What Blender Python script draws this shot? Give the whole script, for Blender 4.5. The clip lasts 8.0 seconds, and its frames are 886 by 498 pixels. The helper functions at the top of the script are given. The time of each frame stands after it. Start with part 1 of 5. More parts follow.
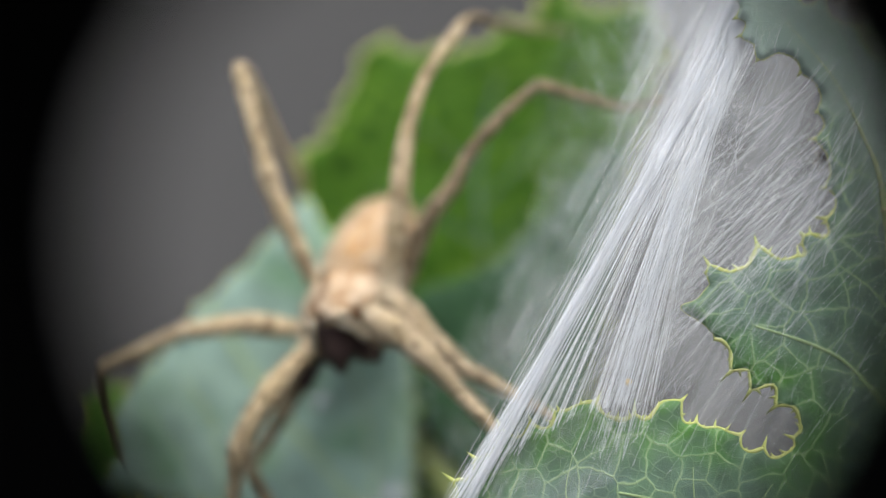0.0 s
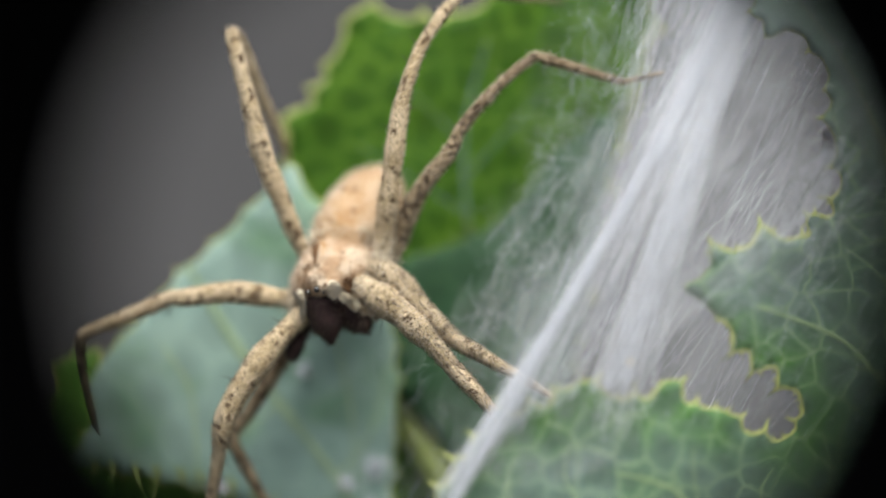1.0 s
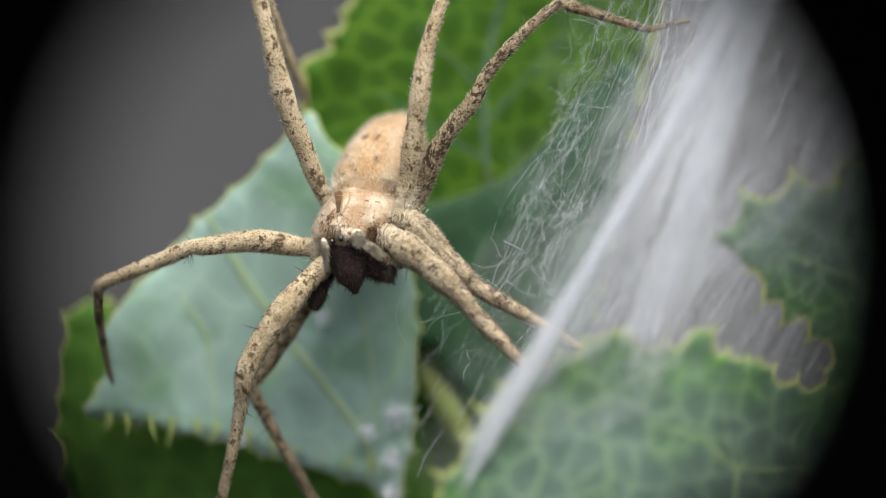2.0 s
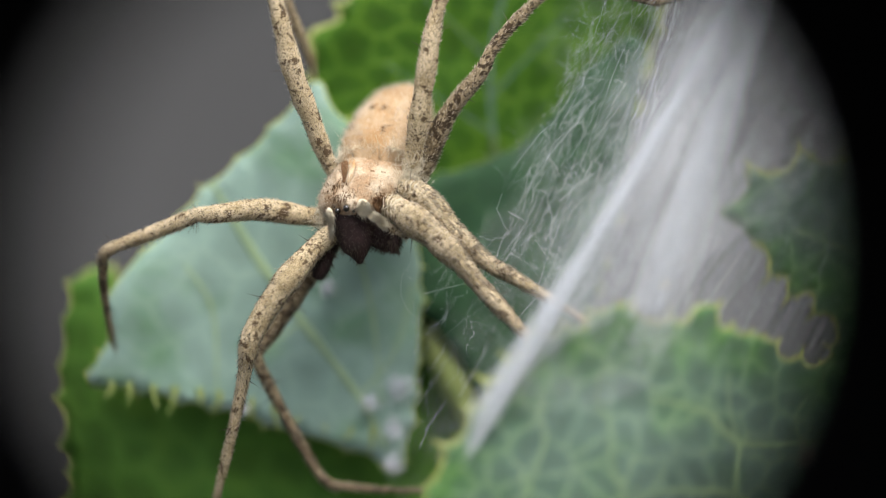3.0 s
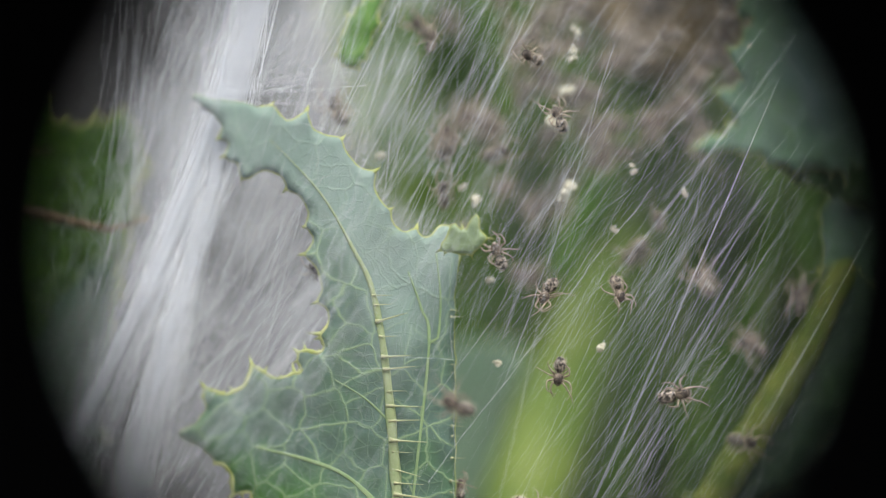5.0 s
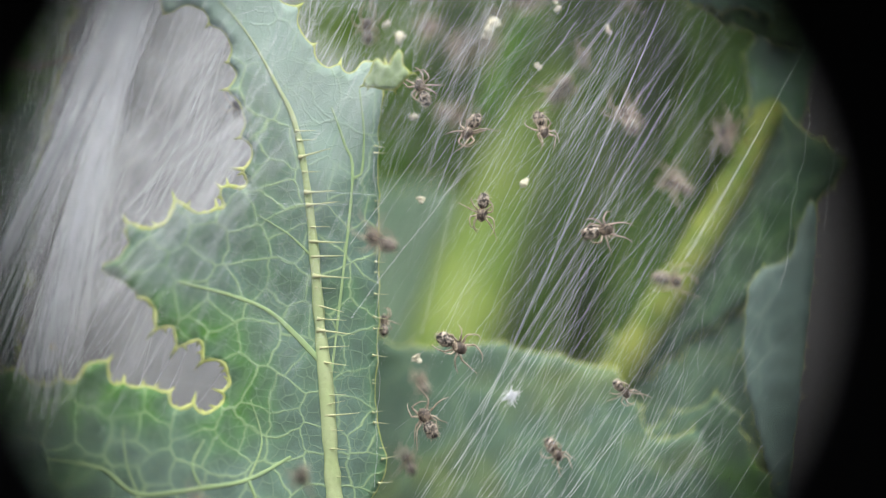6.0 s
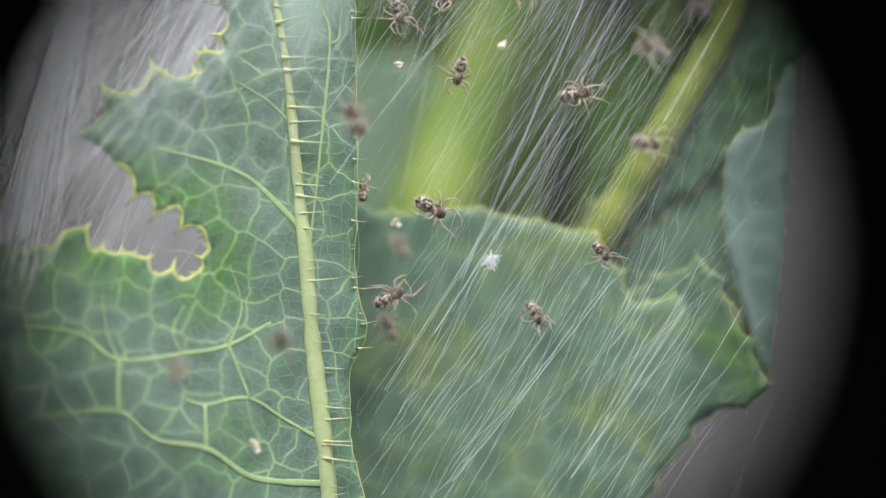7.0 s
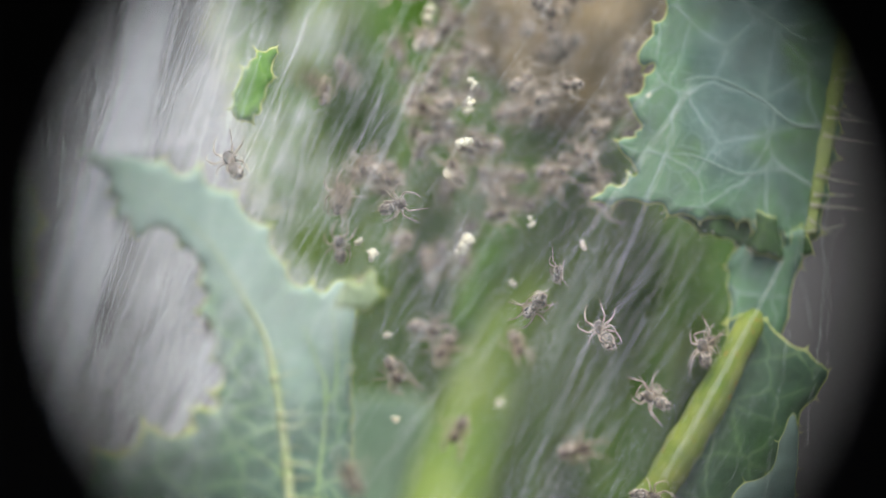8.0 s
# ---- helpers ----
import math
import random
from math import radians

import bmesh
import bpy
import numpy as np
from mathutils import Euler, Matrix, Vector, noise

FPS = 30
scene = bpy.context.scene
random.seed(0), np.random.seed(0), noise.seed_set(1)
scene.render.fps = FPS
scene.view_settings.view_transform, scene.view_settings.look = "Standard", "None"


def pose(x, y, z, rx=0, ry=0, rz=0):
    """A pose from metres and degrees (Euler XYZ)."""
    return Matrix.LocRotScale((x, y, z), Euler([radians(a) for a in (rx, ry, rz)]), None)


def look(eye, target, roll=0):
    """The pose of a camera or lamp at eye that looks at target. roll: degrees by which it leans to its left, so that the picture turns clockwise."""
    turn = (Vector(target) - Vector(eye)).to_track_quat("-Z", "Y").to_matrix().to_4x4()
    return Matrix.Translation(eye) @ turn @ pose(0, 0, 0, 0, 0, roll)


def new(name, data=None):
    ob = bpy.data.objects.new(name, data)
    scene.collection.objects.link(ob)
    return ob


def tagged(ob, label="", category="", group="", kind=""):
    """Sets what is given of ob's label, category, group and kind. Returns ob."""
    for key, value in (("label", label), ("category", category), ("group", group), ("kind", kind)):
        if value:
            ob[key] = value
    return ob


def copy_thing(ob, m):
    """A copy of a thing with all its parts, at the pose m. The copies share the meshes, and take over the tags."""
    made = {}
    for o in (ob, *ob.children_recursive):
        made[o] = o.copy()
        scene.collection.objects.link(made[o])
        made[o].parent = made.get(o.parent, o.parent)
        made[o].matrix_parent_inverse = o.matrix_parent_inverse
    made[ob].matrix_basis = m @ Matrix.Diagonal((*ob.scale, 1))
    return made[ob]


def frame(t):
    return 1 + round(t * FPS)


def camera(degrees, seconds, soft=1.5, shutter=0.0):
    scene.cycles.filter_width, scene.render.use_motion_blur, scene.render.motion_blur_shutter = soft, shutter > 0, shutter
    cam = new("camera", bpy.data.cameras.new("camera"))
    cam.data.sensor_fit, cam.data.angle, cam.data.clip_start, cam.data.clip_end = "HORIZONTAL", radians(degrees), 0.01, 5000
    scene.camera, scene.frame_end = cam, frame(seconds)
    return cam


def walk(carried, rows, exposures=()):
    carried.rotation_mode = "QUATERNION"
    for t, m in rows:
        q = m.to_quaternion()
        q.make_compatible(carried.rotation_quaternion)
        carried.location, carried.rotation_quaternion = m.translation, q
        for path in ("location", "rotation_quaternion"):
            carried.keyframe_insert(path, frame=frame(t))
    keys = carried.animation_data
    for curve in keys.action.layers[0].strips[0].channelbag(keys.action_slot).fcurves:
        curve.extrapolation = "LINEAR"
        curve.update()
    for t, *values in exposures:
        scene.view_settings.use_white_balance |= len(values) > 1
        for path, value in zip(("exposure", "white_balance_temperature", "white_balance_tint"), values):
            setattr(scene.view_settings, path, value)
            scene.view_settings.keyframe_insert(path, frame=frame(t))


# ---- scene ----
# Lengths in this scene are thought of in millimetres and brought to metres by MM.
MM = 0.001
FOCUS = 0.5015

cam = camera(5.72, 8.0, soft=1.1)
cam.data.dof.use_dof = True
cam.data.dof.focus_distance = FOCUS
cam.data.dof.aperture_fstop = 8.6
cam.data.dof.aperture_blades = 0

# seconds, x, y, z in mm, roll in degrees
TRACK = (
    (0.0, 0.69, -503.4, 2.99, 2.11), (0.5, 0.39, -503.1, 2.40, 2.02), (1.0, 0.49, -497.2, 1.65, 3.07), (1.5, 0.00, -494.7, 0.00, 3.23),
    (1.7, -0.70, -494.4, -0.64, 2.90), (2.8, -1.28, -493.9, -2.07, 3.79), (3.0, -1.02, -494.2, -2.94, 3.79), (3.5, 1.80, -494.2, -0.90, 2.78),
    (3.6, 3.77, -494.1, -0.24, 2.50), (3.8, 9.19, -494.4, 1.56, 1.13), (4.0, 13.33, -495.6, 4.73, 0.52), (4.1, 15.71, -496.4, 6.41, 0.22),
    (4.2, 17.20, -497.6, 7.49, 0.03), (4.5, 21.52, -498.6, 8.86, -0.40), (4.7, 24.86, -498.6, 10.33, -0.93), (5.8, 34.44, -498.9, 5.26, -1.41),
    (6.0, 33.34, -498.4, 0.85, -1.19), (6.2, 33.62, -498.2, -1.14, -1.18), (6.4, 34.95, -498.0, -4.61, -1.45), (6.5, 34.80, -497.9, -6.27, -1.74),
    (7.0, 34.34, -497.8, -6.85, -1.75), (7.2, 34.78, -497.2, -4.51, -1.72), (7.3, 33.74, -496.6, -3.21, -1.71), (7.4, 32.12, -495.6, -0.03, -1.90),
    (7.5, 32.05, -494.7, 2.92, -1.44), (7.6, 33.69, -494.2, 4.67, -1.68), (7.7, 33.19, -493.8, 7.07, -1.52), (7.9, 34.75, -493.2, 11.44, -1.24),
    (8.0, 35.11, -493.0, 13.15, -1.73),
)


# seconds, and how far the camera is swung to the right of and below its subject, in degrees
SWING = ((0.0, 4.8, 1.8), (0.5, 2.9, 0.8), (1.0, 1.7, 0.7), (1.5, 0.0, 0.0), (8.0, 0.0, 0.0))


def cam_pose(t, x, y, z, roll):
    """The camera at one time, swung about the point that it is focused on."""
    aside, below = (float(np.interp(t, [r[0] for r in SWING], [r[c] for r in SWING])) for c in (1, 2))
    return pose(x * MM, y * MM + FOCUS, z * MM) @ pose(0, 0, 0, 0, 0, aside) @ pose(0, 0, 0, below) @ pose(0, -FOCUS, 0, 90) @ pose(0, 0, 0, 0, 0, roll)


walk(cam, [(t, cam_pose(t, x, y, z, roll)) for t, x, y, z, roll in TRACK],
     [(0.0, 0.46), (1.0, 0.46), (3.5, 0.46), (4.2, 0.20), (4.7, 0.24), (5.8, 0.70), (7.0, 0.76), (7.5, 0.79), (8.0, 0.73)])

# ---------------------------------------------------------------- light
world = bpy.data.worlds.new("overcast_sky")
scene.world = world
world.use_nodes = True
wn, wl = world.node_tree.nodes, world.node_tree.links
sky = wn.new("ShaderNodeTexSky")
sky.sky_type = "NISHITA"
sky.sun_disc = False
sky.sun_elevation, sky.sun_rotation = radians(60), radians(171)
sky.dust_density = 4.0
wl.new(sky.outputs[0], wn["Background"].inputs[0])
wn["Background"].inputs[1].default_value = 0.15

sun_data = bpy.data.lights.new("sun", "SUN")
sun_data.energy, sun_data.angle, sun_data.color = 3.0, radians(50), (1.0, 0.97, 0.92)
sun = new("sun", sun_data)
sun.matrix_world = look((0.08, -0.52, 0.9), (0, 0, 0))


# ---------------------------------------------------------------- materials
def shader(name):
    m = bpy.data.materials.new(name)
    m.use_nodes = True
    nt = m.node_tree
    return m, nt, nt.nodes["Principled BSDF"], nt.nodes["Material Output"]


def node(nt, kind, ins=None):
    n = nt.nodes.new(kind)
    for k, v in (ins or {}).items():
        if isinstance(v, bpy.types.NodeSocket):
            nt.links.new(v, n.inputs[k])
        else:
            n.inputs[k].default_value = v
    return n


def mm_coords(nt, flat=False):
    """Object coordinates in millimetres; flat: the (x, z) plane."""
    tc = node(nt, "ShaderNodeTexCoord")
    mp = node(nt, "ShaderNodeMapping", {"Vector": tc.outputs["Object"], "Scale": (1000, 1000, 1000)})
    if not flat:
        return mp.outputs[0]
    sep = node(nt, "ShaderNodeSeparateXYZ", {0: mp.outputs[0]})
    return node(nt, "ShaderNodeCombineXYZ", {0: sep.outputs[0], 1: sep.outputs[2]}).outputs[0]


def noise_tex(nt, vec, scale, detail=4.0, rough=0.55):
    return node(nt, "ShaderNodeTexNoise", {"Vector": vec, "Scale": scale, "Detail": detail, "Roughness": rough}).outputs["Fac"]


def ramp(nt, fac, stops):
    n = node(nt, "ShaderNodeValToRGB", {"Fac": fac})
    el = n.color_ramp.elements
    while len(el) < len(stops):
        el.new(0.5)
    for e, (p, c) in zip(el, stops):
        e.position, e.color = p, (*c, 1) if len(c) == 3 else c
    return n.outputs[0]


def grey(v):
    return (v, v, v)


def mix(nt, fac, a, b, mode="MIX"):
    n = node(nt, "ShaderNodeMix")
    n.data_type, n.blend_type = "RGBA", mode
    for idx, v in ((0, fac), (6, a), (7, b)):
        if isinstance(v, bpy.types.NodeSocket):
            nt.links.new(v, n.inputs[idx])
        elif idx == 0:
            n.inputs[0].default_value = v
        else:
            n.inputs[idx].default_value = (*v, 1)
    return n.outputs[2]


def bump(nt, height, dist, strength=0.6):
    return node(nt, "ShaderNodeBump", {"Height": height, "Distance": dist * MM, "Strength": strength}).outputs[0]


def leaf_material(name, lamina, vein, cell=2.1, veins=1.0, through_light=0.3, rough=0.55, patch=None, fresh=None):
    """Leaf lamina with a two-scale vein net, mottling and light that passes through."""
    m, nt, bsdf, out = shader(name)
    flat = mm_coords(nt, True)
    warp = node(nt, "ShaderNodeTexNoise", {"Vector": flat, "Scale": 0.6, "Detail": 2.0}).outputs["Color"]
    vec = node(nt, "ShaderNodeVectorMath", {0: flat, 1: warp}).outputs[0]

    def net(size, wide):
        v = node(nt, "ShaderNodeTexVoronoi")
        v.voronoi_dimensions, v.feature = "2D", "DISTANCE_TO_EDGE"
        v.inputs["Scale"].default_value = 1 / size
        nt.links.new(vec, v.inputs["Vector"])
        return ramp(nt, v.outputs["Distance"], [(0.0, grey(1)), (wide * 0.45, grey(0.75)), (wide, grey(0))])

    big, small = net(cell, 0.045), net(cell * 0.36, 0.08)
    mottle = noise_tex(nt, flat, 0.35, 5)
    big = mix(nt, 1.0, big, ramp(nt, noise_tex(nt, flat, 0.28, 3), [(0.36, grey(0.45)), (0.56, grey(1))]), "MULTIPLY")
    fine = noise_tex(nt, flat, 6.0, 5, 0.7)
    dark = tuple(c * 0.5 for c in lamina)
    light = tuple(min(1, c * 1.3) for c in lamina)
    base = mix(nt, mottle, dark, light)
    base = mix(nt, ramp(nt, fine, [(0.35, grey(0)), (0.7, grey(0.35))]), base, tuple(min(1, c * 1.7 + 0.02) for c in lamina))
    if patch:
        base = mix(nt, ramp(nt, noise_tex(nt, flat, 0.2, 3), [(0.5, grey(0)), (0.66, grey(0.85))]), base, patch)
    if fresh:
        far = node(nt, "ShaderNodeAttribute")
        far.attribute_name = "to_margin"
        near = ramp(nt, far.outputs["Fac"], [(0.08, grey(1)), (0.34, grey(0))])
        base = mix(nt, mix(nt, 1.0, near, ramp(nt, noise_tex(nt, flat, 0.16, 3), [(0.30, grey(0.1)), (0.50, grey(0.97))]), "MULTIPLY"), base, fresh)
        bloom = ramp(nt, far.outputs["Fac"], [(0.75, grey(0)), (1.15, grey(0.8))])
    cells = node(nt, "ShaderNodeTexVoronoi")
    cells.voronoi_dimensions, cells.feature = "2D", "DISTANCE_TO_EDGE"
    cells.inputs["Scale"].default_value = 1 / cell
    nt.links.new(vec, cells.inputs["Vector"])
    base = mix(nt, ramp(nt, cells.outputs["Distance"], [(0.05, grey(0)), (0.4, grey(0.7 * veins))]), base, tuple(c * 0.55 for c in lamina))
    pale = tuple((a + b) / 2 for a, b in zip(lamina, vein))
    base = mix(nt, mix(nt, 0.42 * veins, grey(0), small), base, pale)
    base = mix(nt, mix(nt, 0.85 * veins, grey(0), big), base, vein)
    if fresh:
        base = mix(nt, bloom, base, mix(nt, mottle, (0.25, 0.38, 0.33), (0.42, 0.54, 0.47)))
    nt.links.new(base, bsdf.inputs["Base Color"])
    bsdf.inputs["Roughness"].default_value = rough
    bsdf.inputs["Specular IOR Level"].default_value = 0.22
    high = mix(nt, 0.5, mix(nt, 0.6, small, big), fine)
    nt.links.new(bump(nt, high, 0.12), bsdf.inputs["Normal"])
    tr = node(nt, "ShaderNodeBsdfTranslucent", {"Color": mix(nt, 0.5, base, vein)})
    mixed = node(nt, "ShaderNodeMixShader", {0: through_light, 1: bsdf.outputs[0], 2: tr.outputs[0]})
    nt.links.new(mixed.outputs[0], out.inputs[0])
    return m


def plain_material(name, a, b, scale=1.0, rough=0.6, dist=0.05, spec=0.4, through_light=0.0, spots=None, contrast=(0.3, 0.7)):
    """Two colours mixed by noise (scale per mm), fine grain, optional dark spots."""
    m, nt, bsdf, out = shader(name)
    co = mm_coords(nt)
    big, fine = noise_tex(nt, co, scale, 5), noise_tex(nt, co, scale * 7, 4, 0.7)
    base = mix(nt, ramp(nt, big, [(contrast[0], grey(0)), (contrast[1], grey(1))]), a, b)
    base = mix(nt, ramp(nt, fine, [(0.3, grey(0.3)), (0.75, grey(0))]), base, tuple(c * 0.5 for c in a))
    if spots:
        size, colour, amount = spots
        s = noise_tex(nt, co, 1 / size, 3, 0.6)
        base = mix(nt, ramp(nt, s, [(amount, grey(0)), (amount + 0.07, grey(1))]), base, colour)
    nt.links.new(base, bsdf.inputs["Base Color"])
    bsdf.inputs["Roughness"].default_value = rough
    bsdf.inputs["Specular IOR Level"].default_value = spec
    nt.links.new(bump(nt, fine, dist), bsdf.inputs["Normal"])
    if through_light:
        tr = node(nt, "ShaderNodeBsdfTranslucent", {"Color": base})
        mixed = node(nt, "ShaderNodeMixShader", {0: through_light, 1: bsdf.outputs[0], 2: tr.outputs[0]})
        nt.links.new(mixed.outputs[0], out.inputs[0])
    return m


def leg_material(name, a, b, blotch, amount):
    """Hairy leg: two tones, blotches at two sizes and a coarse bristly relief."""
    m, nt, bsdf, out = shader(name)
    co = mm_coords(nt)
    tone = ramp(nt, noise_tex(nt, co, 0.9, 4), [(0.36, grey(0)), (0.62, grey(1))])
    base = mix(nt, tone, a, b)
    grit = noise_tex(nt, co, 9.0, 5, 0.75)
    base = mix(nt, ramp(nt, grit, [(0.38, grey(0.8)), (0.48, grey(0))]), base, tuple(c * 0.34 for c in a))
    base = mix(nt, ramp(nt, grit, [(0.52, grey(0)), (0.66, grey(0.7))]), base, tuple(min(1, c * 1.25 + 0.03) for c in b))
    for size, push in ((0.62, 0.0), (0.24, 0.03)):
        s = noise_tex(nt, co, 1 / size, 3, 0.65)
        base = mix(nt, ramp(nt, s, [(amount + push, grey(0)), (amount + push + 0.06, grey(0.92))]), base, blotch)
    nt.links.new(base, bsdf.inputs["Base Color"])
    bsdf.inputs["Roughness"].default_value = 0.8
    bsdf.inputs["Specular IOR Level"].default_value = 0.15
    nt.links.new(bump(nt, grit, 0.2, 0.7), bsdf.inputs["Normal"])
    return m


def haze_material(name, angle, dense):
    """A gauze of silk too fine to tell apart: streaks along the threads, clear between them."""
    m, nt, bsdf, out = shader(name)
    flat = mm_coords(nt, True)
    turned = node(nt, "ShaderNodeMapping", {"Vector": flat, "Rotation": (0, 0, -radians(angle)), "Scale": (1, 1, 1)}).outputs[0]
    long = node(nt, "ShaderNodeMapping", {"Vector": turned, "Scale": (0.05, 3.0, 1)}).outputs[0]
    wide = node(nt, "ShaderNodeMapping", {"Vector": turned, "Scale": (0.04, 0.22, 1)}).outputs[0]
    a = ramp(nt, noise_tex(nt, long, 1.0, 6, 0.7), [(0.38, grey(0.1)), (0.75, grey(1))])
    b = ramp(nt, noise_tex(nt, wide, 1.0, 2), [(0.3, grey(0.5)), (0.7, grey(1))])
    uv = node(nt, "ShaderNodeSeparateXYZ", {0: node(nt, "ShaderNodeTexCoord").outputs["UV"]})
    wob = noise_tex(nt, flat, 0.25, 3)
    edge = None
    for k in (0, 1):
        near = node(nt, "ShaderNodeMath", {0: uv.outputs[k]})
        near.operation = "PINGPONG"
        near.inputs[1].default_value = 0.5
        push = node(nt, "ShaderNodeMath", {0: near.outputs[0], 1: node(nt, "ShaderNodeMath", {0: wob, 1: -0.42}).outputs[0]})
        soft = ramp(nt, push.outputs[0], [(0.06, grey(0)), (0.34, grey(1))])
        edge = soft if edge is None else mix(nt, 1.0, edge, soft, "MULTIPLY")
    fac = mix(nt, 1.0, mix(nt, 1.0, a, b, "MULTIPLY"), grey(dense), "MULTIPLY")
    fac = mix(nt, 1.0, fac, edge, "MULTIPLY")
    d = node(nt, "ShaderNodeBsdfDiffuse", {"Color": (0.90, 0.94, 0.97, 1)})
    t = node(nt, "ShaderNodeBsdfTranslucent", {"Color": (0.90, 0.94, 0.97, 1)})
    both = node(nt, "ShaderNodeMixShader", {0: 0.25, 1: d.outputs[0], 2: t.outputs[0]})
    clear = node(nt, "ShaderNodeBsdfTransparent")
    mixed = node(nt, "ShaderNodeMixShader", {0: fac, 1: clear.outputs[0], 2: both.outputs[0]})
    nt.links.new(mixed.outputs[0], out.inputs[0])
    return m


def silk_material():
    m, nt, bsdf, out = shader("silk_thread")
    bsdf.inputs["Base Color"].default_value = (0.90, 0.94, 0.97, 1)
    bsdf.inputs["Roughness"].default_value = 0.3
    bsdf.inputs["Specular IOR Level"].default_value = 0.8
    t = node(nt, "ShaderNodeBsdfTranslucent", {"Color": (0.85, 0.87, 0.9, 1)})
    mixed = node(nt, "ShaderNodeMixShader", {0: 0.2, 1: bsdf.outputs[0], 2: t.outputs[0]})
    nt.links.new(mixed.outputs[0], out.inputs[0])
    return m


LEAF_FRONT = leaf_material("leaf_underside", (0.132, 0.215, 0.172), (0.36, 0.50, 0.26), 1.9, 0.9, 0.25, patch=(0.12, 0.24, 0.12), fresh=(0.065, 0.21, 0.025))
LEAF_BLUE = leaf_material("leaf_glaucous", (0.285, 0.425, 0.36), (0.40, 0.55, 0.42), 2.6, 0.5, 0.2, patch=(0.16, 0.31, 0.17))
LEAF_GREEN = leaf_material("leaf_bright", (0.048, 0.152, 0.006), (0.20, 0.36, 0.04), 1.9, 1.15, 0.4, patch=(0.085, 0.21, 0.008))
LEAF_DARK = leaf_material("leaf_dark", (0.056, 0.138, 0.010), (0.11, 0.21, 0.025), 2.6, 0.6, 0.3, patch=(0.13, 0.20, 0.03))
LEAF_LOW_DARK = leaf_material("leaf_low_dark", (0.028, 0.085, 0.036), (0.07, 0.16, 0.06), 2.6, 0.6, 0.2)
LEAF_LIME = leaf_material("leaf_lime", (0.060, 0.135, 0.014), (0.14, 0.25, 0.03), 2.6, 0.5, 0.3)
LEAF_BACK = leaf_material("leaf_back", (0.098, 0.182, 0.122), (0.20, 0.31, 0.16), 2.6, 0.7, 0.25, patch=(0.16, 0.22, 0.07))
LEAF_PALE = leaf_material("leaf_pale", (0.15, 0.235, 0.205), (0.24, 0.34, 0.28), 2.2, 0.8, 0.3, patch=(0.21, 0.31, 0.27))
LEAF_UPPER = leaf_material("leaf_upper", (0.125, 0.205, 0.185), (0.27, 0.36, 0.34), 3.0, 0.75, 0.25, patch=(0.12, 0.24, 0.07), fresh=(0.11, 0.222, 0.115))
UPPER_VEIN = plain_material("upper_vein", (0.24, 0.34, 0.30), (0.31, 0.41, 0.37), 0.5, 0.6, 0.02, 0.15, through_light=0.2)
UPPER_RIB = plain_material("upper_rib", (0.27, 0.36, 0.10), (0.38, 0.46, 0.19), 0.5, 0.6, 0.03, 0.15, through_light=0.2)
SOFT_VEIN = plain_material("soft_vein", (0.34, 0.48, 0.27), (0.40, 0.54, 0.31), 0.5, 0.5, 0.03, through_light=0.2)
LEAF_MIST = leaf_material("leaf_mist", (0.24, 0.38, 0.25), (0.33, 0.46, 0.30), 2.6, 0.4, 0.3)
LEAF_FRESH = leaf_material("leaf_fresh", (0.095, 0.175, 0.11), (0.19, 0.30, 0.15), 2.0, 0.8, 0.3, patch=(0.085, 0.22, 0.02))
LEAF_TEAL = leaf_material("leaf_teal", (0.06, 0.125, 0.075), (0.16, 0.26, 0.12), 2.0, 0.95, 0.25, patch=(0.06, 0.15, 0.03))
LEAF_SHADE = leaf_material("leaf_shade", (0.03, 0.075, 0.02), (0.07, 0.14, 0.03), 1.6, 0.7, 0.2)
LEAF_TIP = leaf_material("leaf_tip", (0.38, 0.50, 0.30), (0.52, 0.61, 0.40), 0.8, 0.7, 0.45)
LEAF_UNDER = leaf_material("leaf_under", (0.088, 0.225, 0.028), (0.19, 0.37, 0.06), 2.4, 0.8, 0.3, patch=(0.13, 0.27, 0.03))
VEIN_PALE = plain_material("vein_pale", (0.33, 0.48, 0.22), (0.40, 0.55, 0.28), 0.5, 0.5, 0.02, through_light=0.3)
RIB = plain_material("rib", (0.44, 0.55, 0.27), (0.54, 0.63, 0.36), 0.5, 0.6, 0.03, 0.12, through_light=0.3)
MARGIN = plain_material("leaf_margin", (0.44, 0.52, 0.12), (0.62, 0.66, 0.26), 0.6, 0.5, 0.02, through_light=0.25)
PRICKLE = plain_material("prickle", (0.52, 0.58, 0.30), (0.62, 0.62, 0.38), 1.0, 0.4, 0.01, through_light=0.25)
BRISTLE_PALE = plain_material("pale_prickle", (0.50, 0.50, 0.40), (0.62, 0.60, 0.52), 1.0, 0.4, 0.01, through_light=0.5)
STALK = plain_material("stalk", (0.10, 0.17, 0.025), (0.25, 0.29, 0.06), 0.45, 0.65, 0.15, 0.2, through_light=0.1, spots=(1.1, (0.24, 0.17, 0.04), 0.62))
SHOOT = plain_material("shoot", (0.23, 0.31, 0.075), (0.36, 0.41, 0.15), 0.3, 0.5, 0.05, through_light=0.1)
STEM = plain_material("stem", (0.12, 0.22, 0.03), (0.27, 0.36, 0.08), 0.2, 0.5, 0.05, 0.2, through_light=0.1)
TAN = plain_material("spider_fur", (0.48, 0.29, 0.135), (0.74, 0.60, 0.42), 0.45, 0.85, 0.12, 0.15, spots=(0.5, (0.30, 0.17, 0.08), 0.68), contrast=(0.38, 0.62))
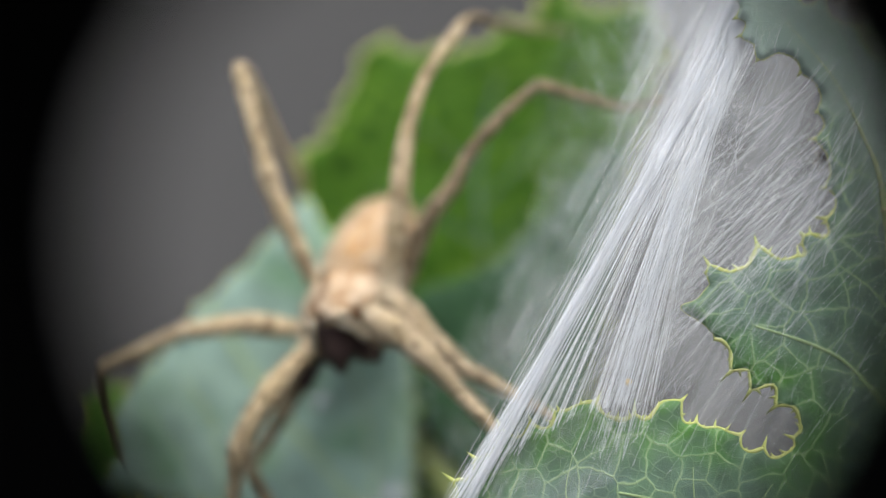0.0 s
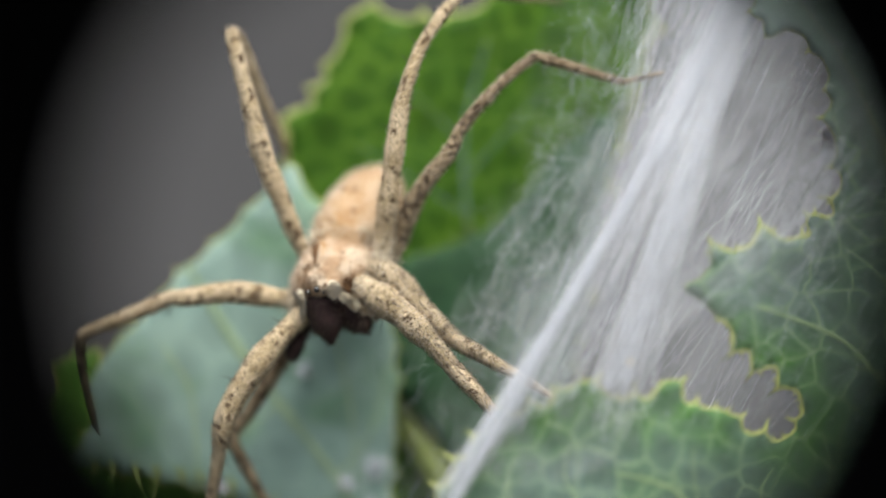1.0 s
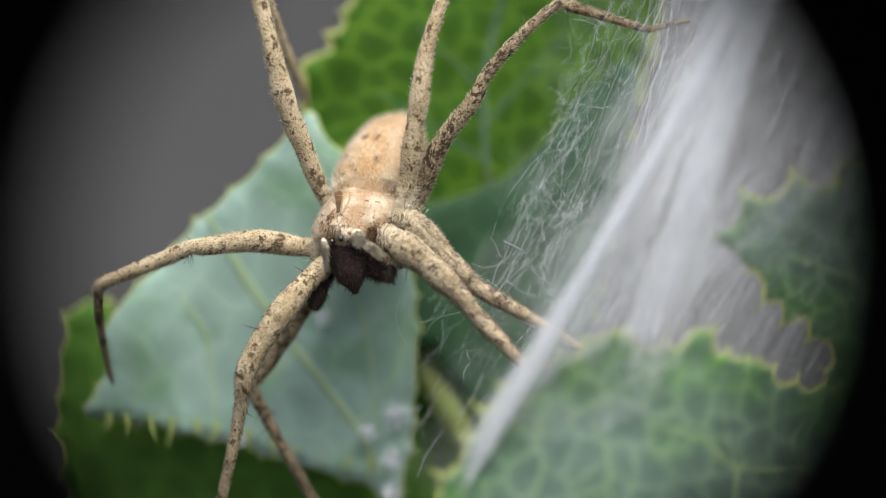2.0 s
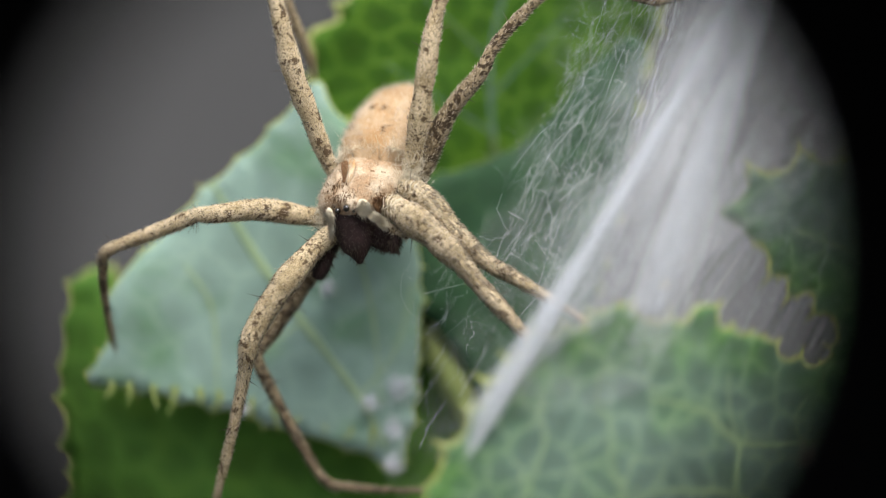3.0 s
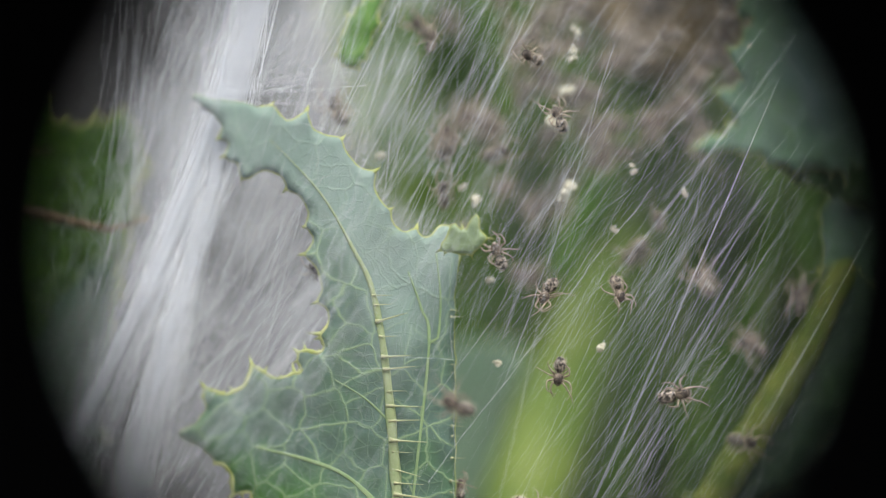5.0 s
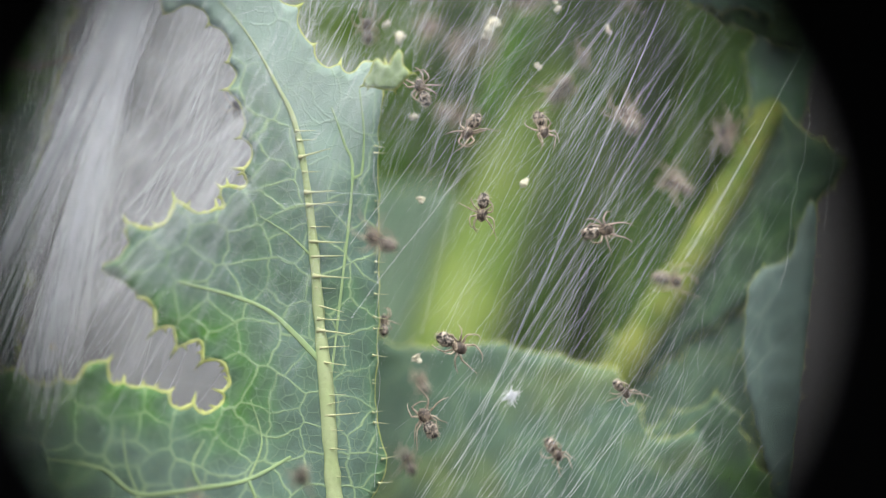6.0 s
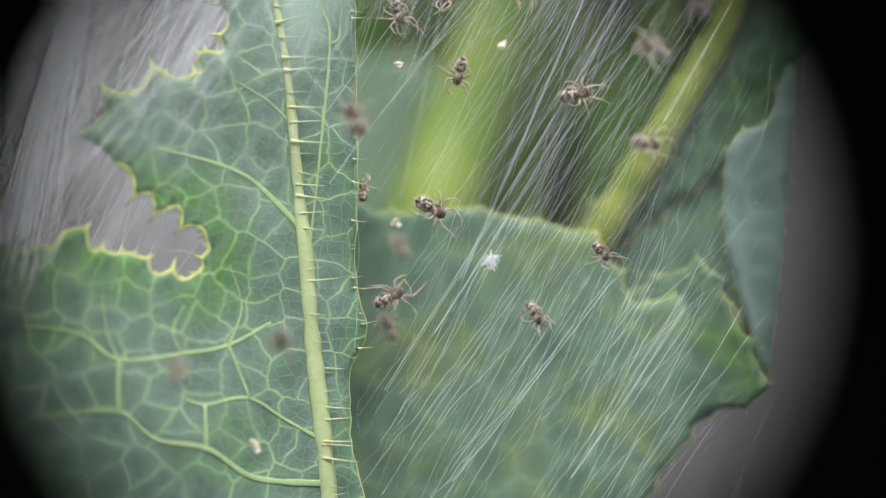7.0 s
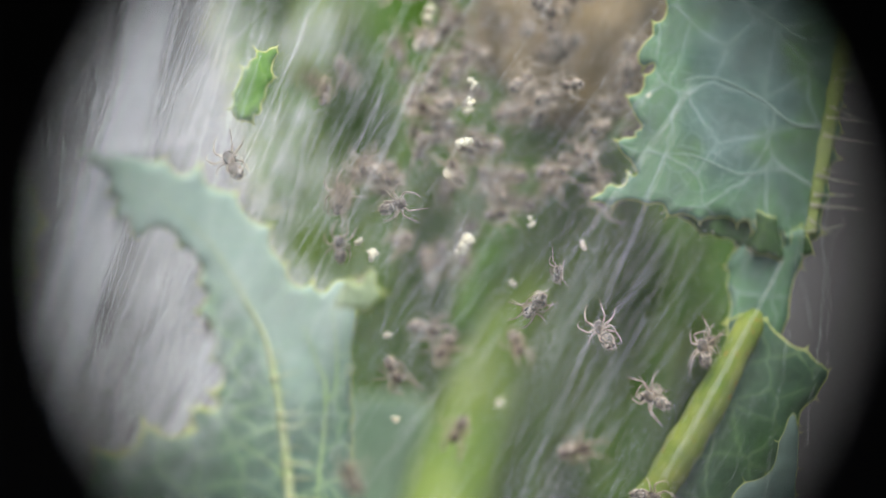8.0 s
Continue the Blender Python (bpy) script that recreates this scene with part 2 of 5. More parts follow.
CARAPACE = plain_material("spider_carapace", (0.50, 0.34, 0.205), (0.77, 0.645, 0.475), 0.8, 0.85, 0.4, 0.15, spots=(0.25, (0.17, 0.09, 0.04), 0.6), contrast=(0.4, 0.62))
CREAM = plain_material("cream_hair", (0.74, 0.63, 0.43), (0.92, 0.86, 0.70), 2.0, 0.8, 0.15, 0.2)
DARK_MARK = plain_material("spider_mark", (0.11, 0.055, 0.028), (0.30, 0.17, 0.08), 1.2, 0.8, 0.1, 0.2)
LEG_FINE = leg_material("spider_front_leg", (0.39, 0.305, 0.168), (0.67, 0.55, 0.365), (0.105, 0.07, 0.04), 0.56)
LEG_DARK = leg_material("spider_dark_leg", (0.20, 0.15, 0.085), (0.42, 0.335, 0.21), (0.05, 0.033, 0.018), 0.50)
LEG = leg_material("spider_leg", (0.41, 0.315, 0.172), (0.68, 0.56, 0.365), (0.095, 0.06, 0.032), 0.56)
JAW = plain_material("spider_jaw", (0.012, 0.006, 0.006), (0.032, 0.014, 0.013), 1.5, 0.75, 0.2, 0.25)
EYE = plain_material("spider_eye", (0.01, 0.008, 0.006), (0.02, 0.015, 0.01), 1.0, 0.1, 0.0, 0.9)
HAIR = plain_material("pale_hair", (0.66, 0.56, 0.41), (0.80, 0.71, 0.57), 1.0, 0.6, 0.0, 0.3, through_light=0.3)
BRISTLE = plain_material("dark_bristle", (0.04, 0.03, 0.02), (0.10, 0.07, 0.045), 1.0, 0.5, 0.0, 0.4)
LING_BODY = plain_material("spiderling_body", (0.018, 0.015, 0.012), (0.55, 0.48, 0.40), 3.4, 0.5, 0.05, 0.4, contrast=(0.47, 0.60))
LING_HEAD = plain_material("spiderling_head", (0.035, 0.027, 0.022), (0.26, 0.21, 0.16), 2.6, 0.5, 0.05, 0.4, contrast=(0.42, 0.66))
LING_LEG = plain_material("spiderling_leg", (0.34, 0.28, 0.21), (0.70, 0.62, 0.50), 2.2, 0.5, 0.02, 0.4, through_light=0.45, contrast=(0.4, 0.6))
SILK = silk_material()
BIT = plain_material("pale_husk", (0.62, 0.60, 0.42), (0.82, 0.80, 0.66), 2.0, 0.7, 0.05, through_light=0.3)
YELLOW = plain_material("pollen", (0.75, 0.50, 0.08), (0.8, 0.6, 0.15), 2.0, 0.7, 0.03)
SAC = plain_material("egg_sac", (0.18, 0.14, 0.075), (0.35, 0.28, 0.16), 0.6, 0.85, 0.15, 0.2, spots=(0.8, (0.10, 0.07, 0.04), 0.6))
# Two greys of one assumed wall, for the backdrop's brighter right side.
CONCRETE = plain_material("concrete_dark", (0.073, 0.074, 0.074), (0.102, 0.103, 0.103), 0.012, 0.9, 0.4, 0.2)
CONCRETE_PALE = plain_material("concrete_pale", (0.10, 0.10, 0.10), (0.13, 0.13, 0.129), 0.012, 0.9, 0.4, 0.2)
ASPHALT = plain_material("asphalt", (0.05, 0.05, 0.05), (0.08, 0.079, 0.076), 0.02, 0.9, 0.8, 0.2)
RUBBER = plain_material("black_rubber", (0.004, 0.004, 0.004), (0.006, 0.006, 0.006), 0.2, 0.95, 0.02, 0.05)


# ---------------------------------------------------------------- mesh helpers (all in mm)
def thing(name, base, label, category, group="", kind=""):
    ob = new(name)
    ob.empty_display_size = 0.002
    ob.location = Vector(base) * MM
    return tagged(ob, label, category, group, kind)


def origin_of(ob):
    o = Vector((0, 0, 0))
    while ob is not None:
        o += ob.location
        ob = ob.parent
    return o


def mesh_data(name, bm, material, origin=Vector((0, 0, 0)), smooth=True):
    me = bpy.data.meshes.new(name)
    for v in bm.verts:
        v.co = v.co * MM - origin
    bmesh.ops.recalc_face_normals(bm, faces=bm.faces)
    bm.to_mesh(me)
    bm.free()
    if smooth:
        me.polygons.foreach_set("use_smooth", [True] * len(me.polygons))
    me.materials.append(material)
    return me


def part(name, bm, material, parent, label="", smooth=True):
    """One mesh under a thing or a part; bm is in world millimetres."""
    ob = new(name, mesh_data(name, bm, material, origin_of(parent), smooth))
    ob.parent = parent
    return tagged(ob, label)


def raw_mesh(name, verts, faces, material, origin=Vector((0, 0, 0))):
    me = bpy.data.meshes.new(name)
    me.from_pydata([tuple(Vector(v) * MM - origin) for v in verts], [], faces)
    me.polygons.foreach_set("use_smooth", [True] * len(me.polygons))
    me.materials.append(material)
    return me


def smooth_line(pts, step, closed=False):
    """Catmull-Rom through tuples of any length, at about the given step."""
    p = [np.array(q, float) for q in pts]
    n, out = len(p), []
    for i in range(n if closed else n - 1):
        if closed:
            a, b, c, d = p[i - 1], p[i], p[(i + 1) % n], p[(i + 2) % n]
        else:
            a, b, c, d = p[max(i - 1, 0)], p[i], p[i + 1], p[min(i + 2, n - 1)]
        k = max(1, int(round(np.linalg.norm((c - b)[:3]) / step)))
        for j in range(k):
            u = j / k
            out.append(0.5 * (2 * b + (c - a) * u + (2 * a - 5 * b + 4 * c - d) * u * u + (3 * b - a - 3 * c + d) * u ** 3))
    if not closed:
        out.append(p[-1])
    return out


def add_tube(bm, pts, radii, sides=8):
    """A capped tube along pts."""
    pts = [Vector(q[:3]) for q in pts]
    ref, rings = None, []
    for i, q in enumerate(pts):
        d = (pts[min(i + 1, len(pts) - 1)] - pts[max(i - 1, 0)]).normalized()
        if ref is None:
            ref = d.orthogonal().normalized()
        ref = (ref - d * ref.dot(d)).normalized()
        side = d.cross(ref)
        rings.append([bm.verts.new(q + (ref * math.cos(a) + side * math.sin(a)) * radii[i])
                      for a in (2 * math.pi * k / sides for k in range(sides))])
    for r, s in zip(rings, rings[1:]):
        for k in range(sides):
            bm.faces.new((r[k], r[(k + 1) % sides], s[(k + 1) % sides], s[k]))
    bm.faces.new(rings[0])
    bm.faces.new(rings[-1][::-1])


def tube_bm(rows, step=0.4, sides=8, bulge=0.0, seed=0):
    """A tube from rows (x, y, z, radius), rounded, slightly uneven."""
    bm = bmesh.new()
    line = smooth_line(rows, step)
    add_tube(bm, line, [max(0.01, q[3] * (1 + bulge * noise.noise(Vector(q[:3]) * 0.9 + Vector((seed, 0, 0))))) for q in line], sides)
    return bm


def add_ball(bm, centre, radii, turn=None, seg=16, ring=10, lump=0.0, freq=1.0, seed=0):
    made = bmesh.ops.create_uvsphere(bm, u_segments=seg, v_segments=ring, radius=1.0)["verts"]
    for v in made:
        k = 1 + lump * noise.noise(v.co * freq * 2 + Vector((seed * 3.1, seed * 1.7, 0)))
        q = Vector((v.co.x * radii[0], v.co.y * radii[1], v.co.z * radii[2])) * k
        v.co = (turn @ q if turn else q) + Vector(centre)


def spike(bm, base, tip, radius, sides=4):
    base, tip = Vector(base), Vector(tip)
    d = (tip - base).normalized()
    a = d.orthogonal().normalized()
    b = d.cross(a)
    ring = [bm.verts.new(base + (a * math.cos(t) + b * math.sin(t)) * radius) for t in (2 * math.pi * k / sides for k in range(sides))]
    top = bm.verts.new(tip)
    for k in range(sides):
        bm.faces.new((ring[k], ring[(k + 1) % sides], top))


def fur(bm, surface, count, length, radius, lean, rng, curl=0.3):
    """Short hairs on the faces of another bmesh, leaning along a direction."""
    faces = list(surface.faces)
    area = np.cumsum([f.calc_area() for f in faces])
    for _ in range(count):
        f = faces[int(np.searchsorted(area, rng.random() * area[-1]))]
        vs = [v.co for v in f.verts]
        w = [rng.expovariate(1.0) for _ in vs]
        p = sum((v * k for v, k in zip(vs, w)), Vector()) / sum(w)
        d = f.normal * rng.uniform(0.5, 1.0) + Vector(lean) * rng.uniform(0.5, 1.2) + Vector((rng.gauss(0, curl), rng.gauss(0, curl), rng.gauss(0, curl)))
        spike(bm, p - f.normal * 0.02, p + d.normalized() * length * rng.uniform(0.5, 1.3), radius, 3)


# ---------------------------------------------------------------- setting
def setting():
    bm = bmesh.new()
    bmesh.ops.create_grid(bm, x_segments=60, y_segments=60, size=40000)
    for v in bm.verts:
        v.co.z = -420 + (6 * noise.noise(v.co * 0.0004) if v.co.length < 20000 else 0)
    ground = new("ground", mesh_data("ground", bm, ASPHALT))
    tagged(ground, "grey worn asphalt ground under the plant", "ground", kind="structure")
    # Assumed wall; its brightening to the right is put in as two greys.
    for name, x0, x1, material, label in (("wall_1", -3000, 30, CONCRETE, "darker grey half of an assumed wall far behind the plant"),
                                          ("wall_2", 36, 3000, CONCRETE_PALE, "paler grey half of an assumed wall far behind the plant")):
        bm = bmesh.new()
        bmesh.ops.create_cube(bm, size=1.0)
        for v in bm.verts:
            v.co = Vector(((x0 + x1) / 2 + v.co.x * (x1 - x0), v.co.y * 200 + 1300, v.co.z * 2600 + 800))
        bmesh.ops.bevel(bm, geom=bm.edges[:], offset=12, segments=2, affect="EDGES")
        tagged(new(name, mesh_data(name, bm, material, smooth=False)), label, "wall", kind="structure")


setting()


# ---------------------------------------------------------------- the plant
def inside(poly, x, z):
    hit, j = False, len(poly) - 1
    for i in range(len(poly)):
        (xi, zi), (xj, zj) = poly[i], poly[j]
        if (zi > z) != (zj > z) and x < (xj - xi) * (z - zi) / (zj - zi) + xi:
            hit = not hit
        j = i
    return hit


def toothed(ctrl, tooth, gap, seed, calm=None):
    """A closed outline with pointed teeth and hollow scallops between them. Also the tips."""
    rng = random.Random(seed)
    line = [np.array(q[:2]) for q in smooth_line(ctrl, 0.22, True)]
    n = len(line)
    area = sum(line[i - 1][0] * line[i][1] - line[i][0] * line[i - 1][1] for i in range(n))
    sign = 1 if area > 0 else -1
    s = np.concatenate([[0], np.cumsum([np.linalg.norm(line[(i + 1) % n] - line[i]) for i in range(n)])])
    places, at = [], 0.0
    while at < s[-1] - gap * 0.5:
        places.append((at, tooth * rng.uniform(0.4, 1.5), gap * rng.uniform(0.34, 0.55)))
        at += gap * rng.uniform(0.55, 1.5)
    out, tips = [], []
    for i in range(n):
        d = line[(i + 1) % n] - line[i - 1]
        d = d / (np.linalg.norm(d) + 1e-9)
        nrm = np.array((d[1], -d[0])) * sign
        k = 0.0
        for at, amp, w in places:
            gapd = min(abs(s[i] - at), s[-1] - abs(s[i] - at))
            if gapd < w:
                k = max(k, amp * (1 - gapd / w) ** 1.7)
        if calm and calm(*line[i]):
            k *= 0.12
        out.append(line[i] + nrm * k)
        if k > tooth * 0.35:
            tips.append((k, i, nrm))
    best = [(i, nrm) for k, i, nrm in tips if not any(k2 > k and abs(i2 - i) < 5 for k2, i2, _ in tips)]
    return out, best


def leaf_blade(plant, name, ctrl, depth, material, label, tooth=0.5, gap=2.0, seed=1, grid=0.6, rim=0.14, thick=0.25, ripple=0.25,
               rim_material=None, spiny=True, calm=None, aged=None, bristly=0.0):
    """A leaf: blade with thickness, raised pale margin and a spine on every tooth."""
    outline, tips = toothed(ctrl, tooth, gap, seed, calm)
    poly = [(float(q[0]), float(q[1])) for q in outline]
    xs, zs = [q[0] for q in poly], [q[1] for q in poly]
    rng = random.Random(seed + 5)
    pts, n = list(poly), len(poly)
    edge = np.array(poly)
    x = min(xs)
    while x < max(xs):
        z = min(zs)
        while z < max(zs):
            px, pz = x + rng.uniform(-0.2, 0.2) * grid, z + rng.uniform(-0.2, 0.2) * grid
            if inside(poly, px, pz) and np.min(np.hypot(edge[:, 0] - px, edge[:, 1] - pz)) > grid * 0.4:
                pts.append((px, pz))
            z += grid
        x += grid
    from mathutils.geometry import delaunay_2d_cdt
    co, _, faces, *_ = delaunay_2d_cdt([Vector(q) for q in pts], [(i, (i + 1) % n) for i in range(n)], [], 1, 1e-5)

    def y_of(px, pz):
        return depth(px, pz) + ripple * noise.noise(Vector((px * 0.25, pz * 0.25, seed))) + 0.08 * noise.noise(Vector((px * 1.1, pz * 1.1, seed)))

    bm = bmesh.new()
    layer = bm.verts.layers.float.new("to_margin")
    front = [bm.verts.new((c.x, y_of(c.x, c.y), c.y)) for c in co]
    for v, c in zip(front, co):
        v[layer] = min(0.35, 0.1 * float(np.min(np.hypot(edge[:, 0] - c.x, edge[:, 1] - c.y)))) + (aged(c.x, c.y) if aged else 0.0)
    back = [bm.verts.new((c.x, y_of(c.x, c.y) + thick, c.y)) for c in co]
    count = {}
    for f in faces:
        bm.faces.new([front[i] for i in f])
        bm.faces.new([back[i] for i in reversed(f)])
        for a, b in zip(f, f[1:] + f[:1]):
            key = (min(a, b), max(a, b))
            count.setdefault(key, []).append((a, b))
    for uses in count.values():
        if len(uses) == 1:
            a, b = uses[0]
            bm.faces.new((front[b], front[a], back[a], back[b]))
    blade = part(name, bm, material, plant, label)
    if rim:
        loop = [(q[0], y_of(*q) + thick / 2, q[1]) for q in poly]
        bm = bmesh.new()
        add_tube(bm, loop + loop[:1], [rim * (0.35 if calm and calm(q[0], q[2]) else 1.0) * (0.6 if bristly and q[2] > 6 else 1.0) * (0.7 + 0.6 * abs(noise.noise(Vector(q) * 0.7))) for q in loop + loop[:1]], 6)
        if spiny:
            for i, nrm in tips:
                b = Vector(loop[i])
                spike(bm, b, b + Vector((nrm[0], rng.uniform(-0.3, 0.1), nrm[1])) * rng.uniform(0.25, 0.55) * (1.0 + bristly * (b.z < 6)), rim * 0.9, 5)
        if bristly:
            # short fine spines between the teeth, leaning along the edge
            turn_sign = 1 if sum(poly[i - 1][0] * poly[i][1] - poly[i][0] * poly[i - 1][1] for i in range(n)) > 0 else -1
            i = 2
            while i < n - 2:
                a, b = Vector(loop[i - 1]), Vector(loop[i + 1])
                d = (b - a).normalized()
                if not (calm and calm(loop[i][0], loop[i][2])):
                    way = Vector((d.z, rng.uniform(-0.5, 0.2), -d.x)) * turn_sign + d * rng.gauss(0, 0.35)
                    way.y = -abs(way.y)
                    spike(bm, Vector(loop[i]), Vector(loop[i]) + way.normalized() * rng.uniform(0.22, 0.6) * bristly * (1.0 if loop[i][2] < 6 else 0.25), rim * 0.75, 5)
                i += rng.choice((2, 3, 3, 4, 6))
        part("margin", bm, rim_material or MARGIN, blade, "pale yellow-green toothed margin")
    return blade, y_of


def veins(blade, y_of, lines, material=None, name="vein", branch=0.0):
    """Veins as low ridges on the blade, with finer side branches; the midrib stands out further."""
    flat = 0.5 if name == "midrib" else 0.16
    for n, rows in enumerate(lines):
        rng = random.Random(n * 13 + int(branch * 100))
        k = 1.0 if name == "midrib" else 0.8
        bm = tube_bm([(x, y_of(x, z), z, r * k) for x, z, r in rows], 0.4, 8, 0.3)
        line = smooth_line(rows, 0.4)
        at, side = rng.uniform(0.8, 2.0), 1
        while branch and at < len(line) * 0.4 - 0.8:
            q, e = line[int(at / 0.4)], line[int(at / 0.4) + 1]
            way = math.atan2(e[1] - q[1], e[0] - q[0]) + side * radians(rng.uniform(45, 70))
            x, z, r, pts = q[0], q[1], q[2] * 0.42, []
            for _ in range(rng.choice((3, 3, 4, 5))):
                pts.append((x, y_of(x, z), z, r))
                x, z, r = x + 0.75 * math.cos(way), z + 0.75 * math.sin(way), r * 0.82
                way += rng.gauss(0, 0.1)
            fine = smooth_line(pts, 0.3)
            add_tube(bm, fine, [max(0.008, f[3]) for f in fine], 6)
            side, at = -side, at + rng.uniform(0.9, 2.2) / branch
        for v in bm.verts:
            base = y_of(v.co.x, v.co.z)
            v.co.y = base - (0.05 if name == "midrib" else 0.032) + (v.co.y - base) * flat
        part(name, bm, material or VEIN_PALE, blade)


PRICKLE_SHAPES, PRICKLE_SOFT = [], []


def prickle_shapes():
    """Five curved prickles along +x, one millimetre long."""
    rng = random.Random(4)
    for _ in range(5):
        droop = rng.uniform(-0.05, 0.22)
        rows = [(-0.08, 0, 0, 0.13), (0.06, 0, 0, 0.075), (0.2, 0, 0, 0.042), (0.6, 0.02, -droop * 0.3, 0.028), (1.0, 0.05, -droop, 0.008)]
        PRICKLE_SHAPES.append(mesh_data("prickle", tube_bm(rows, 0.14, 6), PRICKLE))
        PRICKLE_SOFT.append(mesh_data("prickle", tube_bm(rows, 0.14, 6), BRISTLE_PALE))


def prickles(blade, path, y_of, count, length, seed, turn=0.0, spread=12, wide=0.9, shapes=PRICKLE_SHAPES):
    """Prickles standing off a rib, each one a piece of its own."""
    rng = random.Random(seed)
    line = smooth_line(path, 0.2)
    org = origin_of(blade)
    for k in range(count):
        q = line[min(len(line) - 1, int((k + rng.uniform(0.1, 0.9)) / count * len(line)))]
        ob = new("prickle", rng.choice(shapes))
        size = length * rng.choice((0.55, 0.7, 1.0, 1.15, 1.3))
        m = pose(q[0] * MM, (y_of(q[0], q[1]) - 0.15) * MM, q[1] * MM, 0, turn + rng.gauss(0, spread) * 0.6, rng.gauss(-8, spread))
        ob.parent = blade
        ob.matrix_basis = Matrix.Translation(-org) @ m @ Matrix.Diagonal((size, size * wide, size * wide, 1))


def clamp(v, a=0.0, b=1.0):
    return max(a, min(b, v))


def front_depth(x, z):
    y = -0.9 + 3.8 * clamp((x - 13) / 13)
    if x > 26.3:
        y += (x - 26.3) * 0.35
    if z > 12:
        y -= 0.14 * (z - 12) * clamp((24 - x) / 8)
    if z < -4:
        y -= 0.7 * clamp((-3 - z) / 13) * clamp((27 - x) / 9)
    return y


FRONT_RIGHT = [(15.4, 19.1), (16.6, 18.85), (18.4, 18.6), (20.4, 17.7), (23.2, 16.4), (25.3, 13.7), (26.2, 11.9), (27.2, 11.1), (28.4, 10.9), (29.1, 11.5), (29.7, 10.9), (30.1, 9.8),
               (29.8, 8.0), (29.7, 4.3), (29.6, -2.2), (29.3, -7.9), (29.8, -11.5), (28.9, -13.4), (28.7, -17.0), (28.3, -26.0)]
FRONT_LEFT = [(10, -28), (-2, -24), (-1.0, -17.0), (1.0, -12.8), (2.8, -9.9), (4.5, -7.9), (6.6, -7.2), (8.6, -5.6), (10.4, -6.2), (12.4, -6.3), (13.4, -5.4),
              (15.0, -6.6), (16.7, -6.6), (17.9, -7.7), (19.6, -8.2), (21.0, -7.3), (21.1, -5.9), (20.2, -4.4), (18.2, -3.1), (16.5, -1.5), (15.3, -0.55), (14.2, 0.2), (15.2, 0.75),
              (16.2, 1.9), (18.8, 3.0), (20.9, 3.2), (21.3, 4.2), (22.5, 4.8), (22.7, 6.7), (22.1, 9.5), (21.7, 12.5), (20.3, 14.5), (18.2, 15.3), (17.4, 16.6), (16.6, 17.9)]


def front_leaf(plant):
    blade, y_of = leaf_blade(plant, "prickly_leaf", FRONT_RIGHT + FRONT_LEFT, front_depth, LEAF_FRONT,
                             "blue-green lobed leaf seen from its prickly underside", 0.72, 1.9, 3, 0.5, 0.17, bristly=1.0,
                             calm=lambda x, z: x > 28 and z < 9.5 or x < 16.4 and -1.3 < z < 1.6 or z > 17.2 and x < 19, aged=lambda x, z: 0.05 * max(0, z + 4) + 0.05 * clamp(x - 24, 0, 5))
    rib = [(19.6, 16.6, 0.02), (22.3, 13.6, 0.04), (24.1, 10.4, 0.09), (25.2, 7.8, 0.17), (25.9, 2.8, 0.25), (26.3, -3.6, 0.33), (26.55, -6.6, 0.4), (26.8, -11.7, 0.45),
           (27.2, -16.5, 0.5), (27.5, -21.0, 0.54), (27.8, -26, 0.56)]
    veins(blade, y_of, [rib], RIB, "midrib")
    veins(blade, y_of, [
        [(26.4, -5.5, 0.2), (24.7, -3.6, 0.17), (23.2, -2.3, 0.14), (21.0, -1.4, 0.12), (18.4, -0.7, 0.07)],
        [(27.2, -19.9, 0.24), (23.3, -19.4, 0.2), (20.8, -17.7, 0.18), (17.9, -17.0, 0.16), (15.9, -15.4, 0.14), (12.2, -15.4, 0.08)],
        [(24.5, -10.7, 0.1), (22.1, -11.9, 0.13), (19.5, -12.3, 0.15), (16.0, -12.5, 0.16), (14.0, -11.0, 0.13), (11.1, -10.4, 0.08)],
        [(16.0, -12.5, 0.14), (15.9, -15.4, 0.14)],
        [(27.1, -17.4, 0.13), (25.0, -16.1, 0.12), (23.1, -14.9, 0.11), (20.6, -15.2, 0.11), (19.3, -14.6, 0.06)],
        [(20.7, -15.2, 0.1), (20.7, -17.6, 0.12)],
        [(25.9, 0.6, 0.08), (24.6, 1.9, 0.07), (22.9, 3.0, 0.03)],
        [(19.5, -12.3, 0.09), (19.0, -11.0, 0.07), (19.7, -9.6, 0.03)], [(16.0, -12.5, 0.08), (15.4, -10.9, 0.06), (15.2, -8.8, 0.03)],
        [(22.1, -11.9, 0.08), (22.9, -9.8, 0.06), (22.3, -7.4, 0.03)], [(23.2, -14.9, 0.09), (22.1, -11.9, 0.1)],
        [(10.8, -20, 0.07), (10.3, -17.0, 0.08), (9.2, -14.6, 0.07), (8.9, -12.2, 0.06), (8.1, -10.6, 0.04), (8.4, -8.4, 0.02)],
        [(9.2, -14.6, 0.05), (10.8, -15.7, 0.06), (12.2, -15.4, 0.06)], [(5.2, -20, 0.07), (4.6, -16.4, 0.07), (5.3, -13.4, 0.06), (4.9, -11.0, 0.03)],
        [(26.6, -8.0, 0.09), (27.3, -3.1, 0.09), (28.3, 4.9, 0.11), (27.9, 6.9, 0.08), (27.2, 9.0, 0.05)],
        [(28.3, 4.9, 0.1), (28.8, 5.2, 0.09), (29.0, 7.5, 0.07), (28.8, 10.0, 0.05)],
    ])
    prickles(blade, [q[:2] for q in rib[3:]], y_of, 40, 1.55, 8, 0.0, 12, 0.72)
